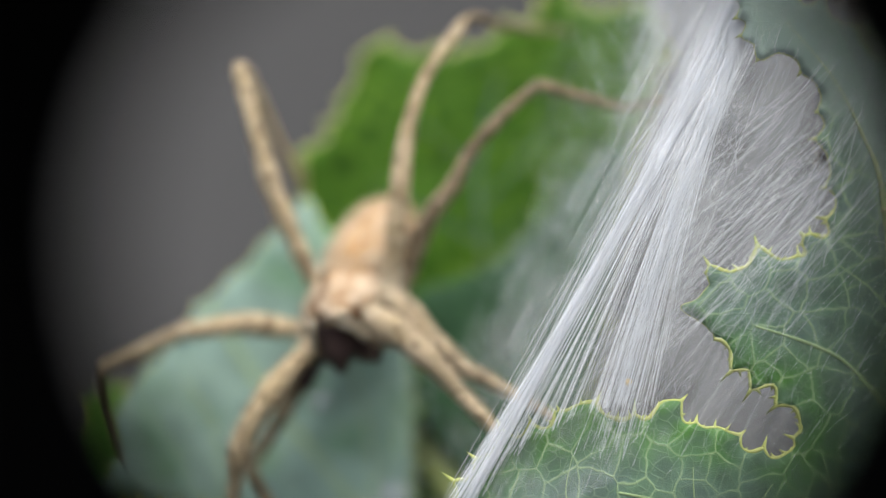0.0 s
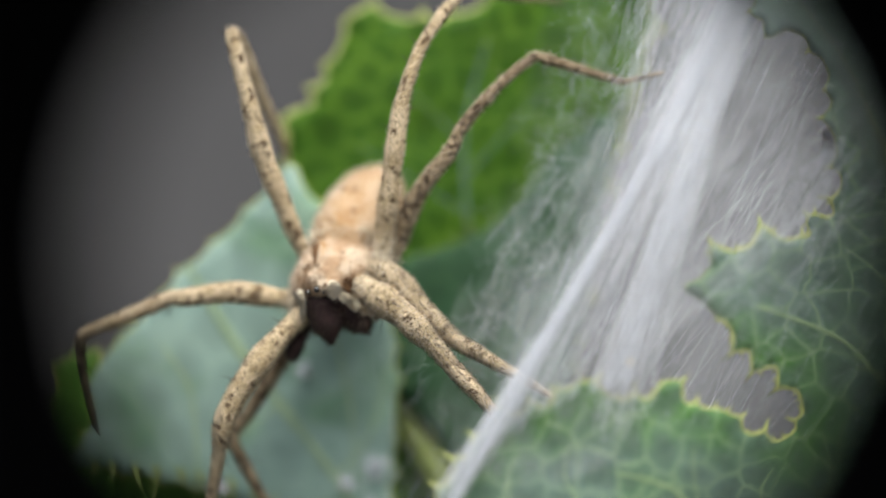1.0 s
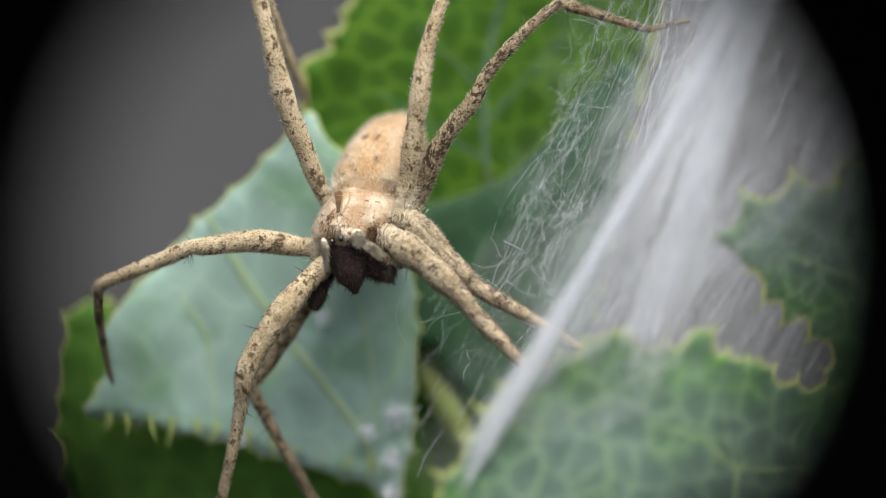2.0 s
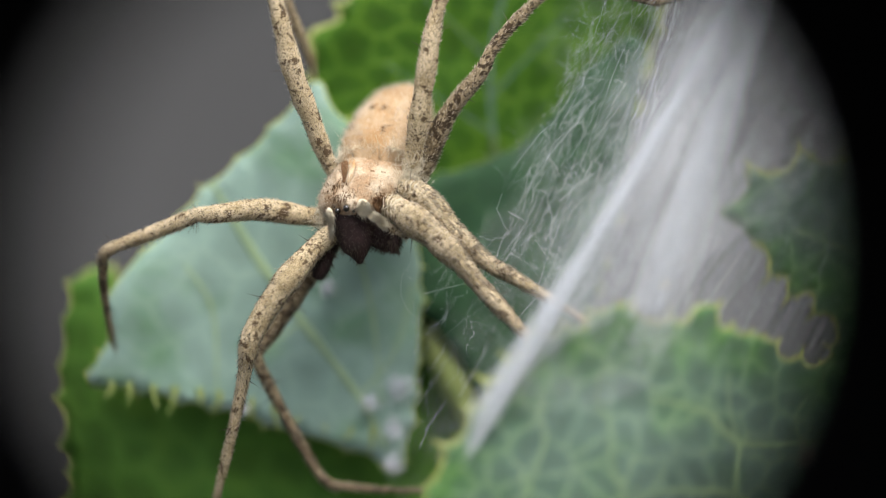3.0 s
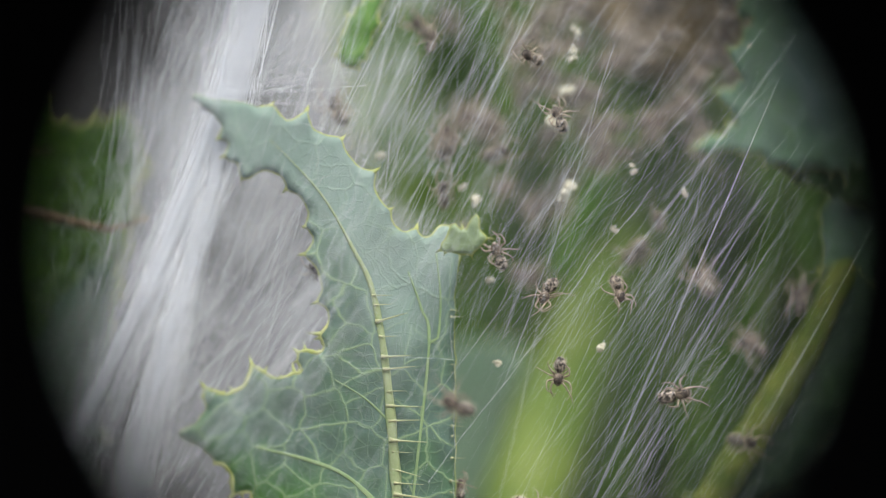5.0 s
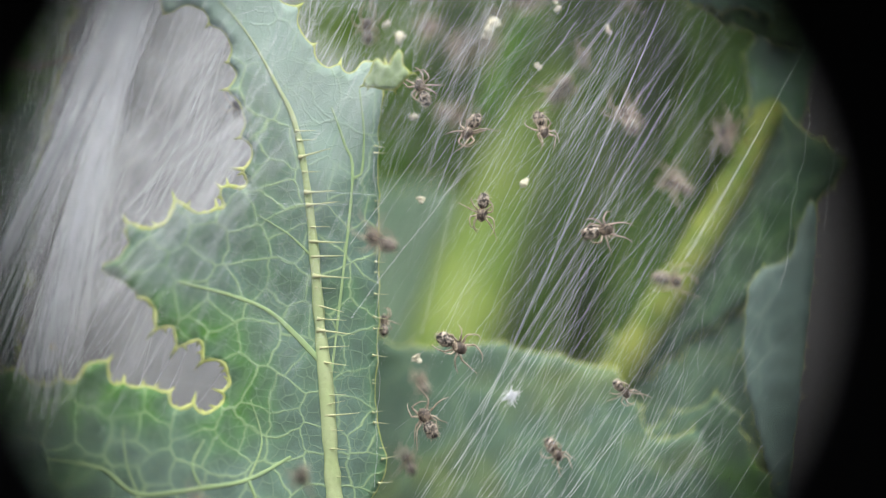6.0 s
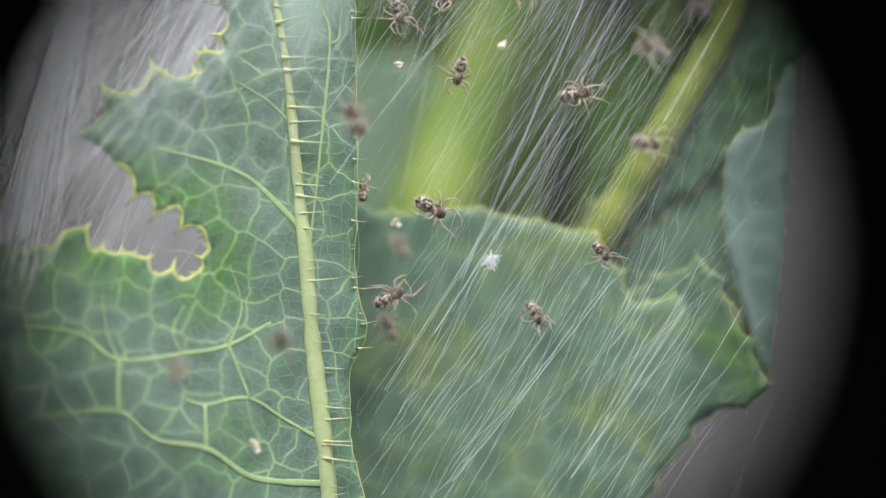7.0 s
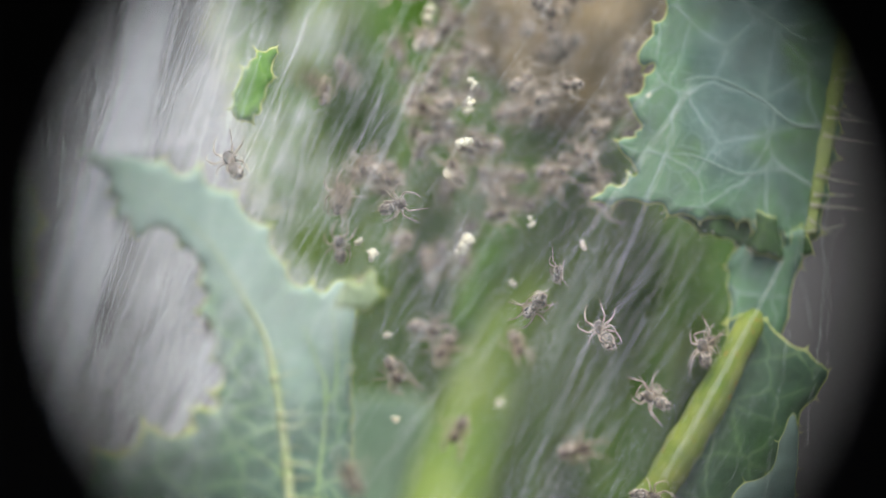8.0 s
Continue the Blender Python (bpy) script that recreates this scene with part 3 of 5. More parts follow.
    prickles(blade, [(29.6, 7.0), (29.5, 0.0), (29.2, -8.0), (29.7, -11.4), (28.9, -13.2)], y_of, 20, 0.65, 9)


def stems(plant):
    rows = [(41.5, 60, 20, 1.6), (39.8, 38, 12.5, 2.0), (38.3, 31.5, 7.4, 2.4), (35.3, 27, -0.6, 2.7), (33.6, 25, -5.5, 2.7), (31.5, 24, -14, 2.7),
            (30, 24, -40, 2.8), (31, 24, -140, 3.2), (30, 25, -300, 3.6), (30, 25, -430, 4.0)]
    part("stem", tube_bm(rows, 1.2, 14, 0.06), STEM, plant, "smooth yellow-green main stem")
    part("leaf_stalk", tube_bm([(52.9, 12.2, 9.0, 0.35), (52.6, 11.9, 8.5, 0.7), (51.6, 11.5, 6.8, 0.9), (49.8, 11.3, 3.6, 1.02), (46.2, 11.2, -2.0, 1.12), (43.2, 11.4, -6.6, 1.2),
                                (40.5, 13, -10.5, 1.2), (36, 15, -17, 1.4), (32, 17, -22, 1.5)], 0.5, 14, 0.24), STALK, plant, "yellow-green leaf stalk")
    part("side_shoot", tube_bm([(-2.6, 17.4, -5.6, 0.25), (-2.0, 17.4, -7.1, 0.5), (-1.2, 17.3, -8.5, 0.8), (-0.2, 17.2, -10.0, 1.0), (1.2, 17.2, -12.0, 1.1), (2.4, 17.2, -13.8, 1.1),
                                (5, 18, -18, 0.8), (16, 18, -27, 0.8), (30, 19, -36, 1.0)], 0.6, 10, 0.1), SHOOT, plant, "pale yellow-green side shoot")


def other_leaves(plant):
    b, y = leaf_blade(plant, "leaf", [(-9.0, 5.9), (-11.4, 3.0), (-14.7, -0.4), (-17.1, -3.2), (-19.7, -6.4), (-19.8, -9.4), (-20.8, -11.9), (-18.5, -12.1), (-15.3, -12.5), (-12.0, -13.0),
                                      (-9.0, -13.9), (-5.4, -14.7), (-3.3, -15.3), (-2.75, -15.6), (-2.5, -14.4), (-2.2, -11.5), (-2.1, -8.6), (-2.2, -5.8), (-2.8, -2.0), (-5.2, 1.8), (-7.8, 4.6)],
                      lambda x, z: 14.5 + 0.06 * abs(x + 8), LEAF_BLUE, "pale blue-green leaf behind the adult spider", 0.28, 2.4, 11, 0.9, 0.12)
    veins(b, y, [[(-14.6, 0.1, 0.2), (-11.6, -4.2, 0.3), (-8.8, -7.6, 0.3), (-5.3, -11.7, 0.25), (-3.5, -14.6, 0.15)],
                 [(-15.8, -4.8, 0.1), (-14.0, -7.3, 0.14), (-13.4, -12.2, 0.08)], [(-6.0, -3.0, 0.1), (-4.8, -7.0, 0.12), (-4.0, -12.0, 0.08)],
                 [(-8.8, -7.6, 0.14), (-12.0, -10.5, 0.08)], [(-5.3, -11.7, 0.12), (-3.4, -9.0, 0.1), (-2.6, -5.0, 0.06)]], SOFT_VEIN)
    for k, x in enumerate((-19.6, -18.5, -17.1, -15.9, -14.4, -13.3, -11.4, -10.1, -8.7, -7.2, -5.6, -4.4)):
        z0 = -12.2 - 0.14 * max(0, x + 14)
        bm = tube_bm([(x, 14.9, z0 + 0.3, 0.26), (x + 0.05, 14.7, z0 - 0.2, 0.15), (x + 0.2 * ((k * 7) % 5 - 2), 14.4, z0 - 0.6 - 0.25 * ((k * 5) % 4), 0.02)], 0.15, 7)
        part("spine", bm, SHOOT, b, "pale yellow spine of the lower margin")
    leaf_blade(plant, "leaf", [(-22.2, -6.6), (-20.2, -5.6), (-18.0, -9.0), (-5, -9.5), (2.6, -9.5), (4, -27), (-21, -28), (-21.6, -18.5), (-22.6, -12.3)],
               lambda x, z: 18.7, LEAF_UNDER, "dark green leaf under the pale one", 0.5, 2.2, 12, 1.1, 0.16)
    b, y = leaf_blade(plant, "leaf", [(-9.2, 8.6), (-7.7, 9.9), (-7.1, 11.5), (-6.3, 13.6), (-5.4, 15.3), (-3.0, 15.0), (-0.7, 14.9), (2.3, 16.3), (4.4, 17.5), (5.6, 19.8),
                                      (6.4, 18.0), (8.2, 17.9), (11.2, 17.6), (11.0, 13), (9.4, 6.0), (8.0, -2.0), (6.5, -9.0), (2.6, -9.5), (-0.6, -6.4), (-3, -4), (-5.5, 2), (-8.4, 4.2)],
                      lambda x, z: 17.0 + 0.05 * x, LEAF_GREEN, "bright green spiny-edged leaf behind the adult spider", 0.6, 2.2, 13, 0.9, 0.2)
    # Added blade: the bright leaf's darkening lower part, put into its colour.
    leaf_blade(plant, "leaf", [(-2.8, 0.2), (-0.5, 1.6), (2.2, 2.8), (4.6, 5.0), (7.0, 8.4), (9.6, 10.0), (9.4, 5.0), (8.2, -3.0), (6.6, -10.0), (3.5, -16.0), (2.6, -14.0), (1.2, -10.5), (-0.8, -7.6), (-2.8, -5.6)],
               lambda x, z: 17.3 - 0.16 * clamp(6 + 0.9 * x - z, 0, 9), LEAF_LOW_DARK, "added deep blue-green blade for the bright leaf's darker lower part", 0.15, 2.6, 26, 0.9, 0.03, spiny=False)
    veins(b, y, [[(2.0, 14.0, 0.15), (1.0, 8.0, 0.2), (2.0, 0.0, 0.25), (3.0, -8.0, 0.3)], [(1.0, 8.0, 0.12), (-3.0, 11.5, 0.06)], [(1.2, 4.0, 0.12), (-5.0, 7.5, 0.06)],
                 [(1.2, 6.0, 0.12), (6.0, 12.0, 0.06)]], LEAF_BACK)
    leaf_blade(plant, "leaf", [(27.0, -4.6), (31.5, -4.9), (35.4, -4.6), (38.0, -5.1), (41.2, -5.9), (43.1, -6.6), (44.4, -9.0), (45.4, -10.4), (48.0, -10.0), (50.8, -10.5),
                               (52.3, -15.5), (49.0, -16.7), (47.3, -18.9), (45.6, -21.5), (44, -29), (24, -29), (25, -12)],
               lambda x, z: 10.0 - 0.08 * (x - 30), LEAF_BACK, "blue-green leaf behind the spiderlings", 0.3, 2.4, 14, 0.8, 0.08)
    leaf_blade(plant, "leaf", [(43.6, -10.2), (45.6, -9.6), (47.3, -8.7), (49.4, -8.4), (50.4, -10.6), (52.4, -15.4), (49.2, -16.6), (46.8, -17.4), (44.8, -14.0)],
               lambda x, z: 9.6 - 0.25 * (x - 44), LEAF_FRESH, "small mottled green leaf lobe", 0.4, 1.8, 15, 0.6, 0.05)
    leaf_blade(plant, "leaf", [(52.6, -14.6), (51.4, -10.6), (50.6, -7.3), (50.5, -4.4), (51.1, -1.2), (53.2, -0.1), (53.9, 1.6), (54.7, 3.2), (54.9, 1.5), (54.5, -2.0), (53.5, -9.3)],
               lambda x, z: 7.6 + (x - 51) * 0.5, LEAF_PALE, "pale blue folded leaf edge", 0.1, 1.6, 16, 0.6, 0.04)
    leaf_blade(plant, "leaf", [(28.5, -9), (28.0, 0), (25.6, 10), (24.0, 19), (23.5, 36), (53, 38), (55, 24), (54, 14), (53, 8), (49, 1), (44, -8)],
               lambda x, z: 33 + 2.5 * math.sin(x * 0.55 + z * 0.25), LEAF_DARK, "dark green leaf at the back of the nest", 0.6, 3, 17, 1.1, 0.2)
    for strip, deep, material, label in (
            ([(36.6, -9), (37.6, -2), (39.6, 5), (42.4, 12), (44.6, 17), (45.4, 15), (43.4, 8), (41.2, 1), (39.8, -6), (39.0, -10)], 29.0, LEAF_LIME, "narrow lime green leaf beside the main stem"),
            ([(41.5, -10), (43.0, -3), (45.6, 4), (48.6, 11), (50.6, 14), (49.6, 8), (47.0, 0), (45.2, -6), (44.4, -11)], 27.0, LEAF_DARK, "narrow green leaf behind the silk"),
            ([(29.4, 9.0), (31.0, 15), (33.4, 21), (35.6, 27), (37.6, 34), (38.6, 33), (36.6, 25), (34.2, 18), (32.4, 12), (31.0, 8.4)], 25.0, LEAF_LIME, "narrow lime green leaf behind the spiderlings"),
            ([(25.2, 17), (26.0, 22), (27.0, 28), (29.0, 36), (31.6, 36), (30.0, 28), (28.2, 21), (26.6, 16)], 22.0, LEAF_DARK, "narrow green leaf behind the narrow lobe"),
            ([(35.4, 9.0), (37.0, 13.0), (39.6, 17.5), (41.0, 18.5), (39.8, 14.5), (38.0, 10.5), (36.6, 8.0)], 24.0, LEAF_UNDER, "narrow green leaf among the spiderlings")):
        leaf_blade(plant, "leaf", strip, lambda x, z, d=deep: d + 0.1 * (x - 38), material, label, 0.15, 2.4, int(deep) + 40, 0.8, 0.06, spiny=False)
    leaf_blade(plant, "leaf", [(27.5, 3.5), (30.5, 4.6), (33.6, 4.2), (34.8, 0.5), (33.4, -8.8), (27.5, -9.2)],
               lambda x, z: 29.0, LEAF_MIST, "pale green leaf beside the main stem", 0.2, 2.4, 18, 0.8, 0.1)
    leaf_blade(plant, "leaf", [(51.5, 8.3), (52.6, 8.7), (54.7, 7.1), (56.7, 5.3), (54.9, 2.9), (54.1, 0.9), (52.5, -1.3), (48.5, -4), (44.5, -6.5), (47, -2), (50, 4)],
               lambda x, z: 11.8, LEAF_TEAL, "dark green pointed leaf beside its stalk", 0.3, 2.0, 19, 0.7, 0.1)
    leaf_blade(plant, "leaf", [(42.6, -6.0), (46.3, -2.6), (50, 1), (52.6, 2), (51.8, -4), (51.4, -8), (51.2, -12), (45, -12.5)],
               lambda x, z: 12.2, LEAF_BACK, "blue-green leaf base under the stalk", 0.3, 2.0, 24, 0.8, 0.1)
    leaf_blade(plant, "leaf", [(51.5, 11.7), (52.2, 12.8), (55.8, 13.4), (55.0, 10.6), (54.4, 8.0), (53.6, 7.4), (51.7, 8.2)],
               lambda x, z: 12.6, LEAF_UPPER, "pale blue leaf patch between two leaves", 0.2, 2.0, 20, 0.7, 0.08)
    b, y = leaf_blade(plant, "leaf", [(48.5, 27), (46.8, 24.2), (47.5, 23.2), (46.2, 20.9), (46.7, 19.6), (45.8, 18.4), (46.2, 16.8), (43.6, 15.7), (46.9, 15.6), (49.4, 14.6),
                                      (52.6, 14.4), (55.9, 13.0), (56.8, 14.5), (58.0, 20.2), (59.5, 26.6), (61.5, 38), (50, 38)],
                      lambda x, z: 10.6 + 0.28 * max(0, x - 48), LEAF_UPPER, "blue-green spiny leaf above the spiderlings", 0.55, 1.6, 21, 0.6, 0.09)
    rib = [(56.1, 13.3, 0.36), (57.6, 20.2, 0.46), (59.1, 26.6, 0.52), (61.2, 37, 0.56)]
    veins(b, y, [rib], UPPER_RIB, "midrib")
    veins(b, y, [[(57.4, 19.5, 0.12), (55.4, 19.7, 0.09), (53.6, 21.1, 0.09), (51.0, 22.4, 0.06), (49.0, 22.3, 0.03)], [(56.6, 16.0, 0.1), (54.6, 17.1, 0.08), (52.2, 16.9, 0.06), (49.6, 18.0, 0.05), (47.6, 18.2, 0.03)],
                 [(54.3, 20.5, 0.05), (54.0, 19.0, 0.06), (52.8, 17.1, 0.05)], [(58.6, 24.6, 0.12), (56.2, 24.6, 0.09), (54.0, 26.0, 0.07), (51.4, 27.5, 0.05)]], UPPER_VEIN)
    prickles(b, [q[:2] for q in rib], y, 30, 2.2, 33, 12, 16, 0.55, PRICKLE_SOFT)
    prickles(b, [(51.4, 14.4), (52.6, 14.3), (55.6, 13.1)], y, 8, 0.5, 34, 75, 30)
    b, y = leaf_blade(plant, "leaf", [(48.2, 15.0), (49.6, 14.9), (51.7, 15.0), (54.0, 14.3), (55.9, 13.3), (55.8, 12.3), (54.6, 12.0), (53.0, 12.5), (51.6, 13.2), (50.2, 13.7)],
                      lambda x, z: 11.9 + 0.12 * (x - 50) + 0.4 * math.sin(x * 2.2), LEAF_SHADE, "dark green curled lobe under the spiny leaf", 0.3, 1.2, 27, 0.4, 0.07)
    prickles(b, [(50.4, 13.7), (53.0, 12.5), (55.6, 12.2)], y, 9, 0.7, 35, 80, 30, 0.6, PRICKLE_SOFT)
    leaf_blade(plant, "leaf", [(29.3, 10.3), (29.5, 11.0), (29.9, 11.6), (30.2, 11.2), (30.6, 11.3), (31.1, 12.1), (31.25, 11.3), (31.5, 10.8), (31.1, 10.2), (30.3, 9.95)],
               lambda x, z: 1.6 - 0.2 * (x - 29), LEAF_TIP, "pale curled spiny leaf tip", 0.18, 0.9, 23, 0.3, 0.1)
    leaf_blade(plant, "leaf", [(25.2, 24.3), (24.2, 23.3), (23.7, 22.2), (23.8, 20.8), (24.8, 21.3), (25.4, 22.6), (25.7, 23.6), (25.9, 24.6)],
               lambda x, z: 6.4 + 0.2 * (z - 21), LEAF_UNDER, "small curled green leaf tip", 0.25, 1.0, 22, 0.5, 0.1)


prickle_shapes()
plant = thing("wild_lettuce_plant", (30, 25, -425), "green prickly wild lettuce plant with lobed leaves and silk", "plant")
front_leaf(plant)
other_leaves(plant)
stems(plant)


# ---------------------------------------------------------------- the adult spider
def spider():
    sp = thing("nursery_web_spider", (-5.2, 9, 0), "tan furry adult spider guarding its web, head down", "spider")
    rng = random.Random(21)
    axis = Vector((0.12, 0.55, 0.83)).normalized()
    turn = axis.to_track_quat("Z", "Y").to_matrix()

    def body(name, centre, radii, material, label, hairs, lump=0.06, shape=None, turn=turn):
        bm = bmesh.new()
        add_ball(bm, (0, 0, 0), (1, 1, 1), None, 36, 24)
        for v in bm.verts:
            q = v.co.copy()
            if shape:
                q = shape(q)
            q = Vector((q.x * radii[0], q.y * radii[1], q.z * radii[2]))
            q *= 1 + lump * noise.noise(v.co * 2.2)
            v.co = turn @ q + Vector(centre)
        bm.normal_update()
        hb = bmesh.new()
        fur(hb, bm, hairs, 0.34, 0.013, (0, -0.1, 0.5), rng)
        ob = part(name, bm, material, sp, label)
        part("fur", hb, HAIR, ob, "short pale hairs")
        return ob

    def blunt(q):
        k = 1.0 + 0.10 * max(0, -q.z) - 0.06 * max(0, q.z)
        return Vector((q.x * k, q.y * k, q.z))

    body("abdomen", (-4.55, 11.2, 3.15), (2.25, 2.2, 3.75), TAN, "rounded orange-tan abdomen with fine fur", 5200, 0.07, blunt,
         Vector((0.40, 0.52, 0.76)).to_track_quat("Z", "Y").to_matrix())
    # small dark dots and brown streaks on the abdomen
    lean = Vector((0.40, 0.52, 0.76)).to_track_quat("Z", "Y").to_matrix()

    flip = -1 if (lean @ Vector((0, 1, 0))).y > 0 else 1
    for a, b, wide, tall in ((-0.1, 0.1, 0.12, 0.1), (-0.38, -0.28, 0.08, 0.1), (0.25, 0.12, 0.07, 0.1), (-0.62, -0.42, 0.06, 0.45), (-0.25, -0.5, 0.05, 0.5), (0.12, -0.45, 0.05, 0.4), (0.5, -0.2, 0.1, 0.5)):
        a *= -flip
        q = lean @ Vector((2.25 * a, 2.2 * flip * math.sqrt(1 - a * a - b * b), 3.75 * b)) * 0.972 + Vector((-4.55, 11.2, 3.15))
        bm = bmesh.new()
        add_ball(bm, q, (wide, 0.1, tall), lean, 12, 8, 0.5, 1.5, a * 9)
        bm.normal_update()
        hb = bmesh.new()
        fur(hb, bm, 60, 0.3, 0.02, (0, -0.2, -0.6), rng, 0.4)
        ob = part("dark_mark", bm, DARK_MARK, sp, "small brown mark on the abdomen")
        part("fur", hb, DARK_MARK, ob)
    shield = [(-7.3, 1.5), (-6.6, 1.9), (-5.8, 2.05), (-4.8, 2.0), (-3.9, 1.8), (-3.2, 1.3), (-3.1, 0.6), (-3.4, 0.0), (-3.9, -0.7), (-4.6, -1.4), (-5.4, -1.65),
              (-6.2, -1.8), (-7.0, -1.8), (-7.7, -1.5), (-8.2, -1.0), (-8.2, -0.3), (-7.8, 0.7)]
    mid = Vector((-5.7, 0.0))
    rim = [Vector(q[:2]) for q in smooth_line(shield, 0.12, True)]

    def swell(x, z):
        """Depth of the shield's face at (x, z)."""
        p = Vector((x, z)) - mid
        ang = math.atan2(p.y, p.x)
        edge = min(rim, key=lambda q: abs((math.atan2(q.y - mid.y, q.x - mid.x) - ang + math.pi) % (2 * math.pi) - math.pi)) - mid
        k = clamp(p.length / edge.length)
        y = 8.4 + 0.22 * z - 1.75 * (1 - k ** 2.4) ** 0.6
        y -= 0.5 * math.exp(-((x + 6.3) ** 2 + (z + 1.1) ** 2) / 0.9)
        y += 0.22 * math.exp(-((x + 6.95) / 0.2) ** 2 - ((z - 1.0) / 0.7) ** 2)
        y += 0.12 * math.exp(-((x + 5.5) / 0.16) ** 2 - ((z - 0.5) / 0.8) ** 2)
        y += 0.07 * (0.5 + 0.5 * math.cos(ang * 8)) * k * k
        return y + 0.07 * noise.noise(Vector((x * 1.6, z * 1.6, 3.0)))

    def puff(name, outline, front, thick, material, label, hairs, way, long=0.3, mat2=None, wide=0.014, turns=10):
        """A low rounded pad with the given (x, z) outline, its face at front(x, z)."""
        line = [Vector(q[:2]) for q in smooth_line(outline, 0.12, True)]
        c = sum(line, Vector((0, 0))) / len(line)
        bm = bmesh.new()
        n, rings = len(line), []
        for r in range(turns, 0, -1):
            k = math.sin(math.pi / 2 * r / turns)
            ring = []
            for q in line:
                p = c + (q - c) * k
                ring.append(bm.verts.new((p.x, front(p.x, p.y) + thick * (1 - math.sqrt(max(0, 1 - k * k))), p.y)))
            rings.append(ring)
        for a, b in zip(rings, rings[1:]):
            for k in range(n):
                bm.faces.new((a[k], a[(k + 1) % n], b[(k + 1) % n], b[k]))
        bm.faces.new(rings[-1])
        back = [bm.verts.new((q.x, front(q.x, q.y) + thick * 1.6, q.y)) for q in line]
        for k in range(n):
            bm.faces.new((rings[0][(k + 1) % n], rings[0][k], back[k], back[(k + 1) % n]))
        bm.faces.new(back)
        bmesh.ops.recalc_face_normals(bm, faces=bm.faces)
        hb = bmesh.new()
        fur(hb, bm, hairs, long, wide, way, rng, 0.3)
        ob = part(name, bm, material, sp, label)
        part("fur", hb, mat2 or HAIR, ob, "short pale hairs")
        return ob

    puff("carapace", shield, swell, 0.5, CARAPACE, "pale tan shield-shaped carapace", 2200, (0.1, -0.3, -0.7), 0.24, None, 0.012, 16)
    # jaws and face
    for rows in ([(-6.1, 8.3, -1.3, 1.0), (-6.1, 7.8, -2.0, 1.18), (-5.95, 7.5, -2.9, 1.0), (-5.75, 7.4, -3.6, 0.6), (-5.65, 7.4, -4.1, 0.15)],
                 [(-4.9, 8.3, -1.6, 0.8), (-4.6, 7.9, -2.2, 0.85), (-4.3, 7.7, -2.8, 0.66), (-4.1, 7.6, -3.25, 0.2)]):
        bm = tube_bm(rows, 0.16, 22, 0.35, 3)
        bm.normal_update()
        hb = bmesh.new()
        fur(hb, bm, 900, 0.36, 0.018, (0, -0.3, -0.7), rng, 0.6)
        jaw = part("jaw", bm, JAW, sp, "dark maroon hairy jaw")
        part("fur", hb, BRISTLE, jaw)
    for rows, material, label, hair in (
            ([(-4.7, 7.5, -1.5, 0.22), (-4.2, 7.3, -1.85, 0.3), (-3.6, 7.2, -2.15, 0.3), (-3.0, 7.2, -2.4, 0.2)], LEG_FINE, "pale short feeler beside the jaws", HAIR),
            ([(-3.7, 7.3, -2.3, 0.3), (-3.75, 7.2, -2.8, 0.4), (-3.9, 7.2, -3.3, 0.3)], JAW, "dark short feeler beside the jaws", BRISTLE),
            ([(-7.0, 8.6, -2.4, 0.3), (-7.4, 8.5, -3.4, 0.4), (-7.8, 8.4, -4.4, 0.42), (-8.05, 8.4, -5.1, 0.25)], JAW, "dark short feeler beside the jaws", BRISTLE)):
        bm = tube_bm(rows, 0.15, 12, 0.3, 4)
        bm.normal_update()
        hb = bmesh.new()
        fur(hb, bm, 420, 0.34, 0.02, (0.1, -0.2, -0.6), rng, 0.5)
        ob = part("feeler", bm, material, sp, label)
        part("fur", hb, hair, ob)
    eyes = [(-6.62, -1.0, 0.2), (-6.2, -1.15, 0.08), (-7.1, -1.2, 0.18), (-6.0, -1.3, 0.06), (-6.75, -1.5, 0.06), (-6.45, -1.5, 0.06), (-7.3, -1.0, 0.06), (-5.9, -0.9, 0.06)]
    for x, z, r in eyes:
        bm = bmesh.new()
        add_ball(bm, (x, swell(x, z) - r * 0.5, z), (r, r, r), None, 12, 9)
        part("eye", bm, EYE, sp, "small black eye")
    # pads of cream hair on the face, then the dark grooves and the pale strip on the shield
    for outline, way in (([(-7.72, -1.1), (-7.42, -1.15), (-7.28, -1.8), (-7.36, -2.75), (-7.52, -1.9)], (0.1, -0.3, -1.4)),
                         ([(-6.05, -0.8), (-5.85, -0.42), (-5.5, -0.5), (-5.36, -0.9), (-5.58, -1.3), (-5.9, -1.2)], (0.5, -0.4, -1.0)),
                         ([(-5.3, -1.0), (-4.9, -1.15), (-4.5, -1.45), (-4.3, -1.8), (-4.62, -1.95), (-5.0, -1.6), (-5.42, -1.4)], (1.0, -0.4, -0.7))):
        puff("cream_patch", outline, lambda x, z: 6.2 + 0.16 * (x + 6.0) ** 2 + 0.12 * (z + 1.2) ** 2 + 0.1 * noise.noise(Vector((x * 2.5, z * 2.5, 1))), 0.06, CREAM, "cream patch of hair on the face", 520, Vector(way) * 2.2, 0.42, CREAM, 0.03, 5)
